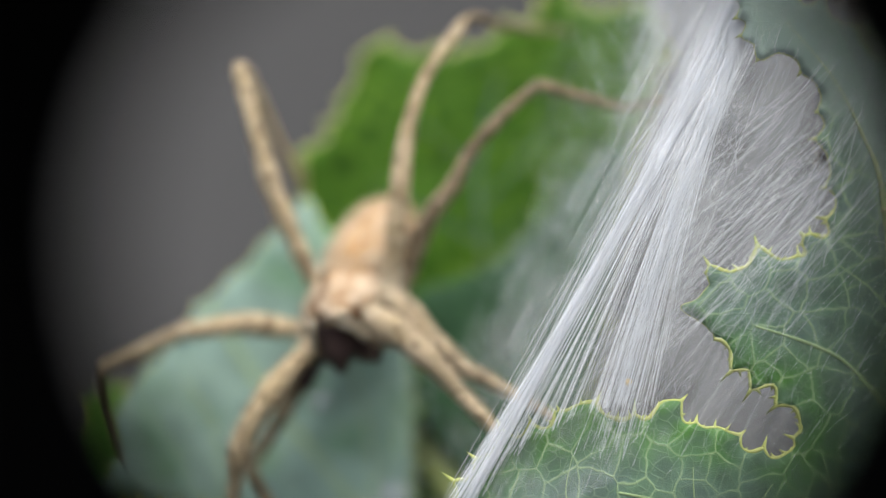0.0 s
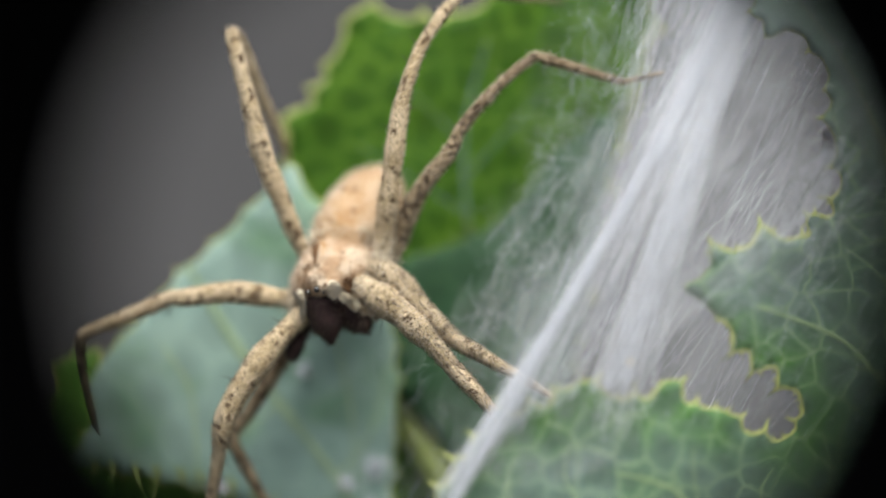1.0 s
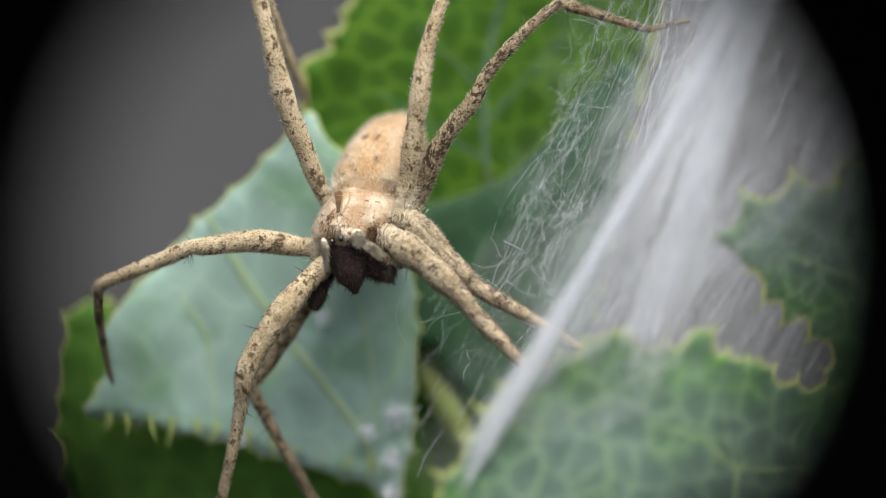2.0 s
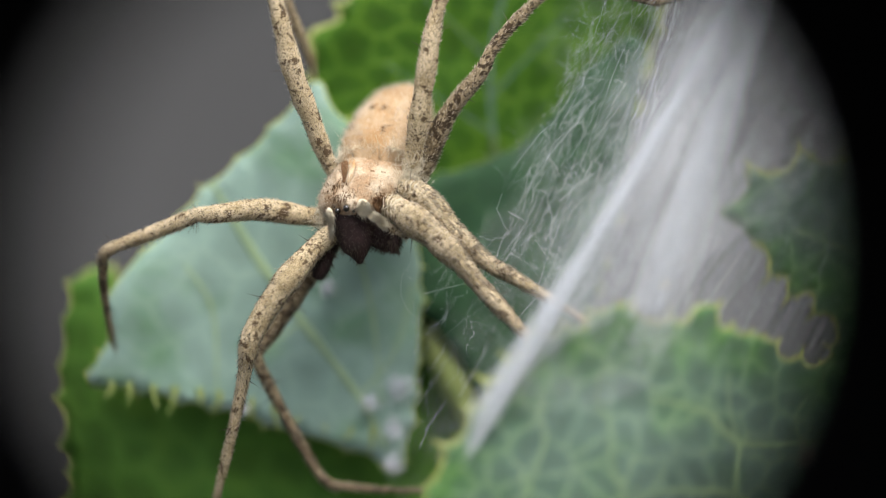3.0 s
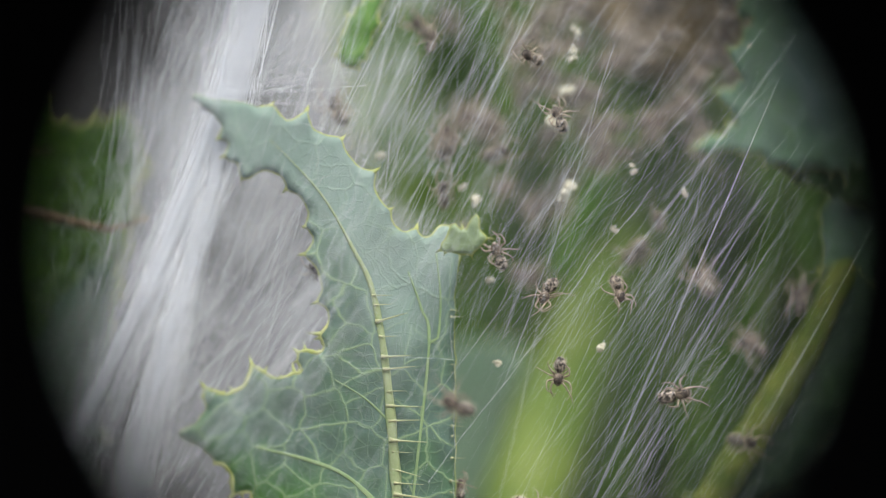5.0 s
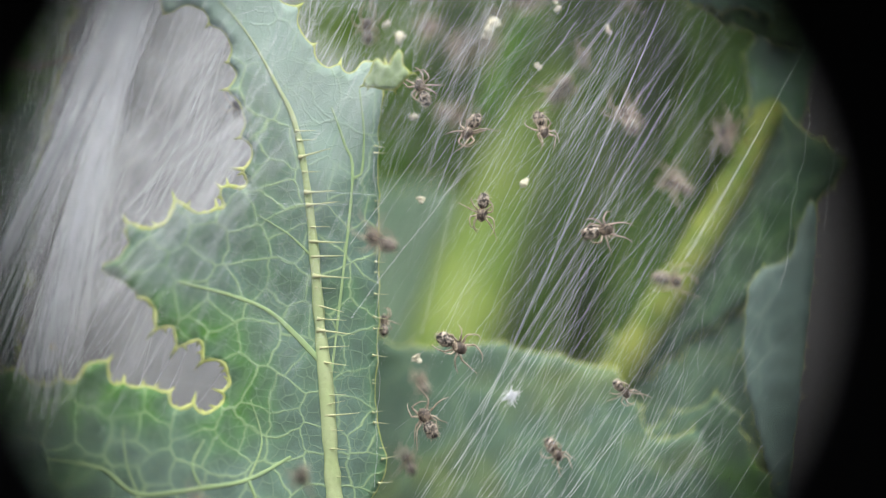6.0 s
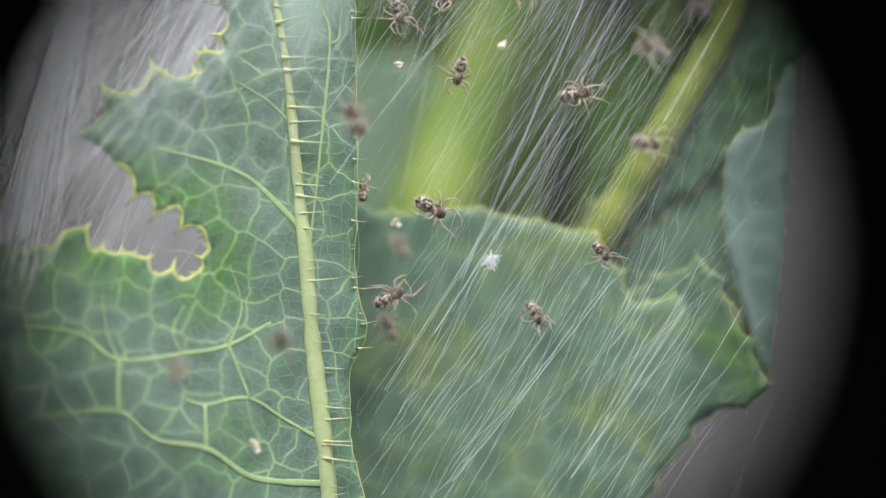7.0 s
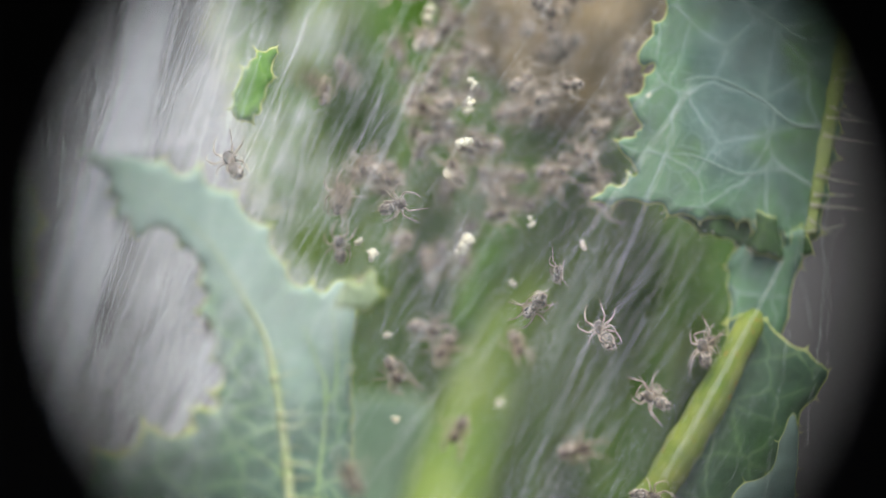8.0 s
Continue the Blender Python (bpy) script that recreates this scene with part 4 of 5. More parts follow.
    for outline in ([(-7.1, 1.6), (-6.72, 1.65), (-6.7, 1.1), (-6.85, 0.4), (-7.0, 0.9)], [(-5.1, -0.3), (-4.7, -0.25), (-4.4, -0.7), (-4.5, -1.15), (-4.9, -1.1), (-5.15, -0.6)]):
        puff("dark_mark", outline, lambda x, z: swell(x, z) - 0.012, 0.03, DARK_MARK, "dark brown groove on the carapace", 110, (0.1, -0.2, -1.0), 0.26, DARK_MARK, 0.018, 4)
    puff("pale_strip", [(-6.65, 1.75), (-6.35, 1.8), (-6.3, 1.2), (-6.5, 0.5), (-6.68, 0.45), (-6.65, 1.0)], lambda x, z: swell(x, z) - 0.05, 0.07, TAN, "pale orange strip of hair on the carapace",
         160, (0, -0.2, -1.0), 0.3, HAIR, 0.016, 5)
    bm = bmesh.new()
    for _ in range(420):
        x, z = rng.gauss(-6.9, 0.5), rng.gauss(-0.1, 0.6)
        if rng.random() < 0.3:
            x, z = rng.gauss(-4.8, 0.35), rng.gauss(-0.5, 0.4)
        if noise.noise(Vector((x * 1.8, z * 1.8, 9))) > -0.05 and -8.0 < x < -3.6 and -1.0 < z < 1.4:
            p = Vector((x, swell(x, z), z))
            spike(bm, p, p + Vector((rng.gauss(0, 0.08), -0.04, -rng.uniform(0.12, 0.3))), 0.022, 3)
    part("dark_hair", bm, DARK_MARK, sp, "brown speckled hair on the carapace")
    bm = bmesh.new()
    for _ in range(900):
        a = rng.gauss(0.35, 0.55) if rng.random() < 0.75 else rng.uniform(1.0, 3.4)
        b = Vector((-5.0 + 2.3 * math.cos(a), 9.2 + rng.uniform(-1.2, 1.2), 1.7 + 0.9 * math.sin(a)))
        spike(bm, b, b + Vector((rng.gauss(0, 0.5), rng.uniform(-0.9, 0), rng.gauss(0.1, 0.45))), 0.02, 3)
    for _ in range(700):
        b = Vector((rng.gauss(-3.35, 0.45), rng.uniform(7.2, 8.6), rng.gauss(0.55, 0.75)))
        spike(bm, b, b + Vector((rng.gauss(0.1, 0.3), rng.uniform(-0.7, -0.1), rng.gauss(0.05, 0.35))), 0.02, 3)
    for _ in range(260):
        b = Vector((rng.gauss(-7.9, 0.25), rng.uniform(8.0, 9.0), rng.gauss(-1.6, 0.6)))
        spike(bm, b, b + Vector((rng.gauss(-0.2, 0.25), rng.uniform(-0.6, 0.0), rng.gauss(-0.1, 0.3))), 0.02, 3)
    part("ruff", bm, CREAM, sp, "white downy hair between body and legs")

    legs = [
        [(-6.6, 9.6, 0.2, 0.5), (-7.8, 9.0, 1.5, 0.5), (-9.0, 8.2, 4.0, 0.58), (-10.1, 7.6, 6.4, 0.62), (-10.9, 7.2, 8.9, 0.58), (-11.3, 7.1, 10.2, 0.5), (-12.0, 7.2, 12.4, 0.48),
         (-12.3, 7.6, 13.3, 0.42), (-11.9, 9.0, 13.0, 0.4), (-10.4, 11.6, 9.6, 0.33), (-9.3, 13.6, 7.3, 0.25), (-9.0, 14.3, 6.4, 0.12)],
        [(-6.8, 9.6, -1.5, 0.45), (-8.6, 9.0, -1.6, 0.6), (-11.5, 8.5, -1.4, 0.66), (-14.2, 8.5, -1.85, 0.58), (-15.0, 8.5, -1.9, 0.46), (-17.3, 9.0, -3.0, 0.45), (-19.9, 9.5, -4.2, 0.36),
         (-20.3, 10.0, -4.8, 0.3), (-20.15, 11.0, -6.6, 0.24), (-19.6, 13.0, -9.2, 0.16), (-19.4, 14.0, -10.0, 0.08)],
        [(-6.6, 8.8, -1.9, 0.55), (-7.8, 7.8, -2.9, 0.6), (-9.3, 7.0, -4.7, 0.74), (-10.7, 6.8, -6.9, 0.72), (-11.5, 6.9, -8.6, 0.6), (-11.65, 7.1, -9.5, 0.54), (-11.8, 7.7, -11.0, 0.4),
         (-12.2, 8.6, -13.8, 0.34), (-12.9, 10.3, -17.6, 0.24), (-13.6, 12.8, -21, 0.12)],
        [(-6.6, 9.8, -2.0, 0.5), (-8.4, 10.2, -4.8, 0.5), (-10.2, 10.6, -8.0, 0.46), (-11.2, 10.8, -9.6, 0.42), (-10.6, 11.0, -11.0, 0.38), (-9.3, 11.2, -13.1, 0.33), (-7.3, 11.8, -16.1, 0.3),
         (-6.4, 12.0, -16.8, 0.28), (-4.0, 12.4, -16.9, 0.2), (-1.2, 13.0, -16.8, 0.12)],
        [(-3.6, 9.3, 0.2, 0.5), (-3.1, 8.4, 1.8, 0.55), (-2.85, 7.3, 4.6, 0.6), (-2.6, 6.7, 7.4, 0.58), (-2.4, 6.5, 9.4, 0.5), (-2.2, 6.5, 10.6, 0.42), (-1.3, 6.9, 13.4, 0.37),
         (0.5, 8.2, 16.3, 0.34), (1.1, 9.0, 16.8, 0.28), (3.2, 11.5, 16.4, 0.2), (6.3, 14.5, 16.5, 0.1)],
        [(-3.4, 9.6, 0.0, 0.5), (-2.5, 9.1, 1.3, 0.56), (-1.3, 8.2, 4.6, 0.56), (0.4, 7.6, 7.1, 0.46), (0.9, 7.5, 8.3, 0.36), (1.6, 7.6, 9.4, 0.36), (3.3, 7.7, 11.4, 0.31), (4.9, 7.9, 12.85, 0.28),
         (5.5, 8.0, 12.85, 0.24), (7.4, 8.0, 12.4, 0.19), (9.9, 8.0, 11.8, 0.16), (10.5, 7.8, 11.85, 0.12), (12.4, 7.0, 12.35, 0.08)],
        [(-5.0, 8.3, -0.4, 0.55), (-4.0, 7.4, -0.75, 0.8), (-2.9, 6.7, -1.35, 0.92), (-1.9, 6.4, -2.0, 0.88), (-0.6, 6.1, -3.05, 0.74), (0.3, 6.0, -3.9, 0.6), (1.2, 5.9, -4.85, 0.5),
         (2.3, 5.6, -5.9, 0.44), (3.6, 5.1, -7.15, 0.33), (5.4, 4.5, -8.8, 0.18)],
        [(-3.8, 8.0, 0.4, 0.55), (-2.8, 7.4, 0.2, 0.72), (-1.8, 7.1, -0.6, 0.76), (-0.6, 6.9, -1.8, 0.68), (0.5, 6.8, -2.75, 0.56), (1.4, 6.7, -3.45, 0.46), (2.8, 6.3, -4.15, 0.4), (4.9, 5.5, -5.2, 0.3),
         (7.6, 4.8, -6.6, 0.15)],
    ]
    for n, rows in enumerate(legs):
        cut = 4
        tail = cut + (len(rows) - cut) // 2
        pieces = [("leg", rows[:cut + 1]), ("shin", rows[cut:tail + 1]), ("foot", rows[tail:])]
        leg = None
        for name, piece in pieces:
            piece = [(x, y, z, r * (0.96 if i else 0.93) * (1.45 if n == 5 and name == "foot" else 1.0)) for i, (x, y, z, r) in enumerate(piece)]
            if name != "foot":
                a, b = Vector(piece[-2][:3]), Vector(piece[-1][:3])
                end, r = b + (b - a).normalized() * 0.3, piece[-1][3]
                piece += [(*end, r * 0.8), (*(end + (b - a).normalized() * 0.14), r * 0.35)]
            bm = tube_bm(piece, 0.22, 12, 0.16, n)
            bm.normal_update()
            hb, sb = bmesh.new(), bmesh.new()
            d = Vector(piece[-1][:3]) - Vector(piece[0][:3])
            size = {"leg": 700, "shin": 520, "foot": 320}[name]
            fine = n in (6, 7)
            fur(hb, bm, int(size * 1.6), 0.26, 0.014, d.normalized() * 1.7, rng, 0.25)
            if fine:
                fur(hb, bm, int(size * 1.1), 0.24, 0.04, d.normalized() * 1.8, rng, 0.55)
                fur(sb, bm, int(size * 0.25), 0.2, 0.026, d.normalized() * 1.8, rng, 0.5)
            fur(sb, bm, int(size * 0.45), 0.26, 0.018, d.normalized() * 1.9, rng, 0.2)
            faces = [f for f in bm.faces if len(f.verts) == 4]
            for _ in range(7 if name != "foot" else 3):
                f = rng.choice(faces)
                p = f.calc_center_median()
                e = (f.normal + d.normalized() * 0.35).normalized()
                spike(sb, p, p + e * rng.uniform(0.6, 1.1), 0.035, 4)
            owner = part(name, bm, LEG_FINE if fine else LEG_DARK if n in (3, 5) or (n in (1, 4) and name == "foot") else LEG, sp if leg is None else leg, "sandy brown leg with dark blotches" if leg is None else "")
            leg = leg or owner
            if fine and name == "leg":
                rb = bmesh.new()
                for k in range(12):
                    c = Vector(piece[1][:3]).lerp(Vector(piece[2][:3]), k * 0.12 - 0.35)
                    r = piece[1][3] * (1.03 - 0.006 * k)
                    way = (Vector(piece[2][:3]) - Vector(piece[1][:3])).normalized()
                    u = way.cross(Vector((0, 0, 1))).normalized()
                    w = way.cross(u)
                    arc = [c + (u * math.cos(t) + w * math.sin(t)) * r + way * (0.18 * math.sin(2 * t + 0.9 * k) + 0.07 * math.sin(7 * t + k)) for t in (2 * math.pi * j / 26 for j in range(27))]
                    add_tube(rb, arc, [0.026 + 0.014 * math.sin(j * 1.3 + k) for j in range(27)], 5)
                part("hair_ring", rb, CREAM, leg, "curved rows of white hair")
            part("down", hb, HAIR, leg)
            part("bristles", sb, BRISTLE, leg)
    return sp


spider()


# ---------------------------------------------------------------- silk
def thread_rows(rng, a, b, y0, y1, sag, crinkle, seg):
    """One thread between two places (x, z), as points."""
    a, b = np.array((a[0], y0, a[1])), np.array((b[0], y1, b[1]))
    ln = float(np.linalg.norm(b - a))
    seed = Vector((rng.uniform(0, 900), rng.uniform(0, 900), rng.uniform(0, 900)))
    if crinkle:
        seg = max(seg, min(60, int(ln * 2.2)))
    pts = []
    for k in range(seg + 1):
        u = k / seg
        q = a * (1 - u) + b * u
        w = math.sin(math.pi * u)
        q = q + np.array((sag * w, 0.3 * sag * w, -abs(sag) * 0.4 * w))
        if crinkle:
            c = noise.noise_vector(seed + Vector((u * ln * 0.35, 0, 0))) * 2.2 + noise.noise_vector(seed + Vector((u * ln * 1.3, 7, 0))) * 0.9
            q = q + np.array(c) * crinkle * min(1, 5 * w)
        pts.append(q)
    return pts


def threads_mesh(name, threads):
    """Three-sided fine threads from (points, radius)."""
    verts, faces = [], []
    for pts, r in threads:
        base = len(verts)
        pts = np.array(pts)
        d = pts[-1] - pts[0]
        d = d / (np.linalg.norm(d) + 1e-9)
        s = np.cross(d, (0, 1, 0))
        s = s / (np.linalg.norm(s) + 1e-9)
        t = np.cross(s, d)
        for k, q in enumerate(pts):
            rr = r * (0.75 + 0.5 * abs(math.sin(k * 1.7 + base)))
            for ang in (0.0, 2.094, 4.189):
                verts.append(q + rr * (s * math.cos(ang) + t * math.sin(ang)))
            if k:
                i = base + 3 * k
                for e in range(3):
                    f = (e + 1) % 3
                    faces.append((i - 3 + e, i - 3 + f, i + f, i + e))
    return raw_mesh(name, verts, faces, SILK)


def silk(name, threads, label):
    return tagged(new(name, threads_mesh(name, threads)), label, "spider web", kind="stuff")


def lerp(a, b, u):
    return tuple(p + (q - p) * u for p, q in zip(a, b))


def silk_bands():
    rng = random.Random(31)
    th = []
    # the dense fan in front
    strands = [abs(rng.gauss(0, 0.12)) for _ in range(9)] + [0.88 + rng.gauss(0, 0.05) for _ in range(4)] + [rng.random() for _ in range(5)]
    for k in range(255):
        mode = rng.random()
        if mode < 0.08:
            u = abs(rng.gauss(0, 0.12))
        elif mode < 0.66:
            u = rng.choice(strands) + rng.gauss(0, 0.016)
        else:
            u = rng.random()
        u = clamp(u, 0, 1.05)
        low = lerp((1.0, -12.2), (11.4, -5.2), u)
        low = (low[0] + rng.gauss(0, 0.15), low[1] + 1.3 * math.sin(math.pi * u) + rng.uniform(-2.5, 0.5) * clamp(1 - 2.2 * u, 0.12))
        mid = lerp((9.3, 1.6), (13.2, 5.0), clamp(u + rng.gauss(0, 0.07)))
        top = (16.6 + 1.5 * clamp(u + rng.gauss(0, 0.15)) + rng.gauss(0, 0.38), 18.0 + rng.uniform(-0.4, 0.4))
        end = (19.5 + 1.2 * u + rng.gauss(0, 0.8), 31.0)
        y = -1.4 + rng.gauss(0, 0.4)
        line = smooth_line([(low[0], y - 0.7, low[1]), (mid[0] * 0.6 + 0.4 * (low[0] + top[0]) / 2, y, mid[1] * 0.5 + 0.5 * (low[1] + top[1]) / 2), (top[0], y + 3.0, top[1]), (end[0], y + 7.6, end[1])], 4.0)
        th.append((line, rng.choice((0.004, 0.006, 0.009, 0.013, 0.018))))
    # the tight core along the far edge of the fan, and the sharp near edge
    for k in range(130):
        v = rng.gauss(0, 0.2)
        a, b, c, d = ((11.6, -5.4), (14.4, 6.8), (18.5, 22.0), (20.6, 33.0)) if k % 13 < 12 else ((1.2, -12.6), (8.4, 2.2), (16.0, 18.4), (19.4, 33.0))
        y = -0.9 + rng.gauss(0, 0.4)
        low = rng.uniform(-3.2, 0.6)
        line = smooth_line([(a[0] + v * 3.4 + 0.42 * low, y - 0.8, a[1] + low), (b[0] + v * 1.5, y, b[1]), (c[0] + v * 1.2, y + 2.9, c[1]), (d[0] + v * 2.5, y + 7.4, d[1])], 4.0)
        th.append((line, rng.choice((0.005, 0.008, 0.012))))
    # the bright gathered cord above the lobe's tip
    for k in range(60):
        v, w = rng.gauss(0, 0.35), rng.gauss(0, 0.5)
        y = 0.4 + rng.gauss(0, 0.4)
        line = smooth_line([(12.6 + v * 1.6, y - 2.0, 8.0 + w), (15.6 + v, y + 1.6, 15.0), (17.6 + v, y + 4.0, 20.5), (20.2 + v * 1.8, y + 7.0, 29.0 + w), (22.2 + v * 2.4, y + 8.5, 36.0)], 3.0)
        th.append((line, rng.choice((0.006, 0.010, 0.014))))
    # one taut line left of the fan
    for j in (0.0, 0.1, 0.22):
        th.append((smooth_line([(4.6 + j, -1.8, -8.5), (11.2 + j, -1.7, 7.8), (15.1 + j, -0.6, 17.2), (18.6 + j, 3.4, 28.0)], 4.0), 0.010))
    silk("silk_band", th, "dense white band of silk stretched before the leaves")
    th = []
    # loose threads either side of the fan
    for k in range(90):
        u = rng.random()
        low = lerp((7.0, -9), (22.0, -8), u)
        x = low[0] + rng.gauss(0, 1.0)
        rise = rng.uniform(14, 38)
        lean = max(0.25, rng.gauss(0.48, 0.2))
        a = (x, low[1] + rng.uniform(-2, 8))
        b = (x + rise * lean, a[1] + rise)
        y = rng.uniform(2.6, 4.5) if rng.random() < 0.75 else rng.uniform(-3.0, -1.5)
        th.append((thread_rows(rng, a, b, y, y + rng.uniform(-1, 3), rng.gauss(0, 0.15), rng.choice((0.01, 0.03, 0.06)), 10), rng.choice((0.003, 0.005, 0.008))))
    for k in range(85):
        x, z, ang, ln = rng.uniform(9, 23), rng.uniform(-6, 15), radians(rng.gauss(62, 50)), rng.uniform(2, 8)
        th.append((thread_rows(rng, (x, z), (x + ln * math.cos(ang), z + ln * math.sin(ang)), rng.uniform(-0.5, 3), rng.uniform(0, 4), rng.gauss(0, 0.3), rng.choice((0.02, 0.08, 0.15)), 12), rng.choice((0.003, 0.006))))
    # bundles from the leaf lobe down to the lower lobe
    for k in range(58):
        a = (rng.choice((22.3, 22.8, 21.5, 25.0)) + rng.gauss(0, 0.7), rng.choice((10.2, 8.0, 13.5, 6.8)) + rng.gauss(0, 0.5))
        ln = rng.uniform(7, 18)
        ang = radians(rng.gauss(227, 4.5))
        b = (a[0] + ln * math.cos(ang), a[1] + ln * math.sin(ang))
        th.append((thread_rows(rng, a, b, rng.uniform(-3.0, -0.6), rng.uniform(-3.8, -2.2), rng.gauss(0, 0.25), rng.choice((0, 0, 0.02)), 8), rng.choice((0.006, 0.009, 0.012))))
    # fine criss-cross threads between the band and the pointed lobe
    for k in range(130):
        x, z = rng.uniform(11, 26), rng.uniform(-5, 17)
        ang, ln = radians(rng.gauss(56, 16)), rng.uniform(3, 13)
        y = rng.uniform(-2.6, -1.2)
        th.append((thread_rows(rng, (x - 0.5 * ln * math.cos(ang), z - 0.5 * ln * math.sin(ang)), (x + 0.5 * ln * math.cos(ang), z + 0.5 * ln * math.sin(ang)), y, y + rng.uniform(-0.3, 0.8),
                               rng.gauss(0, 0.15), rng.choice((0.0, 0.03, 0.08)), 10), rng.choice((0.002, 0.003, 0.005))))
    # slack curls and cross threads hung in the gap
    for k in range(60):
        x, z = rng.uniform(14.5, 21.5), rng.uniform(1, 14)
        ang, ln = rng.uniform(0, 6.28), rng.uniform(0.8, 3.6)
        y = rng.uniform(-2.4, -1.0)
        th.append((thread_rows(rng, (x, z), (x + ln * math.cos(ang), z + ln * math.sin(ang)), y, y + rng.gauss(0, 0.3), rng.gauss(0, 0.35), rng.choice((0.12, 0.22, 0.32)), 14), rng.choice((0.004, 0.006, 0.009))))
    # threads that meet at the notch of the leaf edge
    for k in range(34):
        a = (22.4 + rng.gauss(0, 0.35), 8.6 + rng.gauss(0, 0.5))
        ang, ln = radians(rng.uniform(205, 250)), rng.uniform(4, 13)
        th.append((thread_rows(rng, a, (a[0] + ln * math.cos(ang), a[1] + ln * math.sin(ang)), rng.uniform(-2.2, -1.4), rng.uniform(-2.6, -1.4), rng.gauss(0, 0.2), rng.choice((0.0, 0.03, 0.08)), 10), rng.choice((0.004, 0.007))))
    silk("silk_threads", th, "loose silver threads between the leaf lobes")
    th = []
    # the wispy crinkled sheet beside the adult spider
    for k in range(80):
        u = rng.random()
        a = (1.5 + 6.5 * u + rng.gauss(0, 0.8), -8 + 6 * u + rng.uniform(-4, 6))
        b = (12.4 + 3.5 * u + rng.gauss(0, 0.7), 19 + rng.uniform(-8, 9))
        if rng.random() < 0.8:
            v = rng.uniform(0.1, 0.7)
            a, b = lerp(a, b, v), lerp(a, b, v + rng.uniform(0.12, 0.35))
        y = rng.uniform(7.8, 10.5)
        th.append((thread_rows(rng, a, b, y, y - rng.uniform(0, 1.5), rng.gauss(0, 0.5), rng.choice((0.05, 0.12, 0.2, 0.28)), 26), rng.choice((0.0015, 0.0025, 0.0045))))
    for k in range(34):
        x, z = 11.0 + rng.gauss(0, 0.8), rng.uniform(9, 22)
        th.append((thread_rows(rng, (x, z), (x + rng.uniform(0.2, 2.2), z + rng.uniform(4, 12)), 8.5, 7.0, 0.1, 0.02, 8), rng.choice((0.010, 0.018))))
    for k in range(150):
        x, z, ang, ln = rng.uniform(2, 9), rng.uniform(-9, 16), rng.uniform(0, 6.28), rng.uniform(0.8, 3.0)
        x += 0.3 * z
        th.append((thread_rows(rng, (x, z), (x + ln * math.cos(ang), z + ln * math.sin(ang)), rng.uniform(8, 11.5), rng.uniform(8, 11.5), 0.2, 0.3, 10), rng.choice((0.003, 0.005, 0.008))))
    # streams of crinkled fibres over the deep green leaf
    for a, b, spread, count in (((2.5, -1.0), (8.2, 13.0), 0.55, 62), ((1.4, -7.0), (4.2, 1.0), 0.6, 34), ((-2.2, -14.0), (-1.0, -4.0), 0.6, 34), ((0.4, -13.0), (3.2, -5.5), 0.9, 26),
                                ((6.0, -2.0), (11.0, 11.0), 1.0, 40), ((10.0, 6.0), (13.5, 17.0), 0.6, 24)):
        for k in range(count):
            c = lerp(a, b, rng.random())
            x, z = c[0] + rng.gauss(0, spread), c[1] + rng.gauss(0, spread)
            ang, ln = radians(rng.gauss(65, 24)), rng.uniform(0.8, 4.0)
            y = rng.uniform(8.6, 11.5)
            th.append((thread_rows(rng, (x, z), (x + ln * math.cos(ang), z + ln * math.sin(ang)), y, y + rng.gauss(0, 0.4), rng.gauss(0, 0.2), rng.choice((0.05, 0.1, 0.18, 0.28)), 12),
                       rng.choice((0.002, 0.003, 0.005, 0.009))))
    # long fine threads that rise past the band
    for k in range(75):
        u = rng.random()
        a = (9.0 + 6.0 * u + rng.gauss(0, 0.6), rng.uniform(2, 16))
        b = (15.0 + 6.5 * u + rng.gauss(0, 0.7), rng.uniform(26, 36))
        y = rng.uniform(7.0, 9.5)
        th.append((thread_rows(rng, a, b, y, y + 0.6, rng.gauss(0, 0.4), rng.choice((0.02, 0.05, 0.1)), 20), rng.choice((0.004, 0.006, 0.009))))
    for k in range(48):
        a = (rng.uniform(9.0, 14.5), rng.uniform(3, 15))
        b = (a[0] + 0.36 * (34 - a[1]) + rng.gauss(0, 0.8), rng.uniform(30, 36))
        y = rng.uniform(7.2, 9.0)
        th.append((thread_rows(rng, a, b, y, y + 0.5, rng.gauss(0, 0.3), rng.choice((0.0, 0.02, 0.05)), 14), rng.choice((0.005, 0.008, 0.011))))
    silk("silk_sheet", th, "wispy crinkled silk beside the adult spider")


def nest_silk():
    rng = random.Random(32)
    th = []
    for k in range(115):
        x, z = rng.uniform(31, 51), rng.uniform(-24, 28)
        ln = rng.uniform(6, 26)
        ang = radians(rng.gauss(59, 11))
        a = (x - 0.5 * ln * math.cos(ang), z - 0.5 * ln * math.sin(ang))
        b = (x + 0.5 * ln * math.cos(ang), z + 0.5 * ln * math.sin(ang))
        y = 3.2 + rng.gauss(0, 0.6)
        y0 = max(y, 4.8) if a[0] < 30 else y
        if b[0] < 54:
            th.append((thread_rows(rng, a, b, y0 if z < 10 else y, y + rng.uniform(0, 2), rng.gauss(0, 0.4), rng.choice((0.02, 0.05, 0.1)), 12), rng.choice((0.001, 0.0015, 0.002, 0.003))))
    for k in range(38):
        c = (rng.uniform(32, 49), rng.uniform(-22, 14))
        way, deep, count = rng.gauss(57, 6), rng.gauss(3.2, 0.5), rng.choice((2, 3, 4, 6))
        for _ in range(count):
            ln = rng.uniform(5, 22)
            ang = radians(way + rng.gauss(0, 4.0))
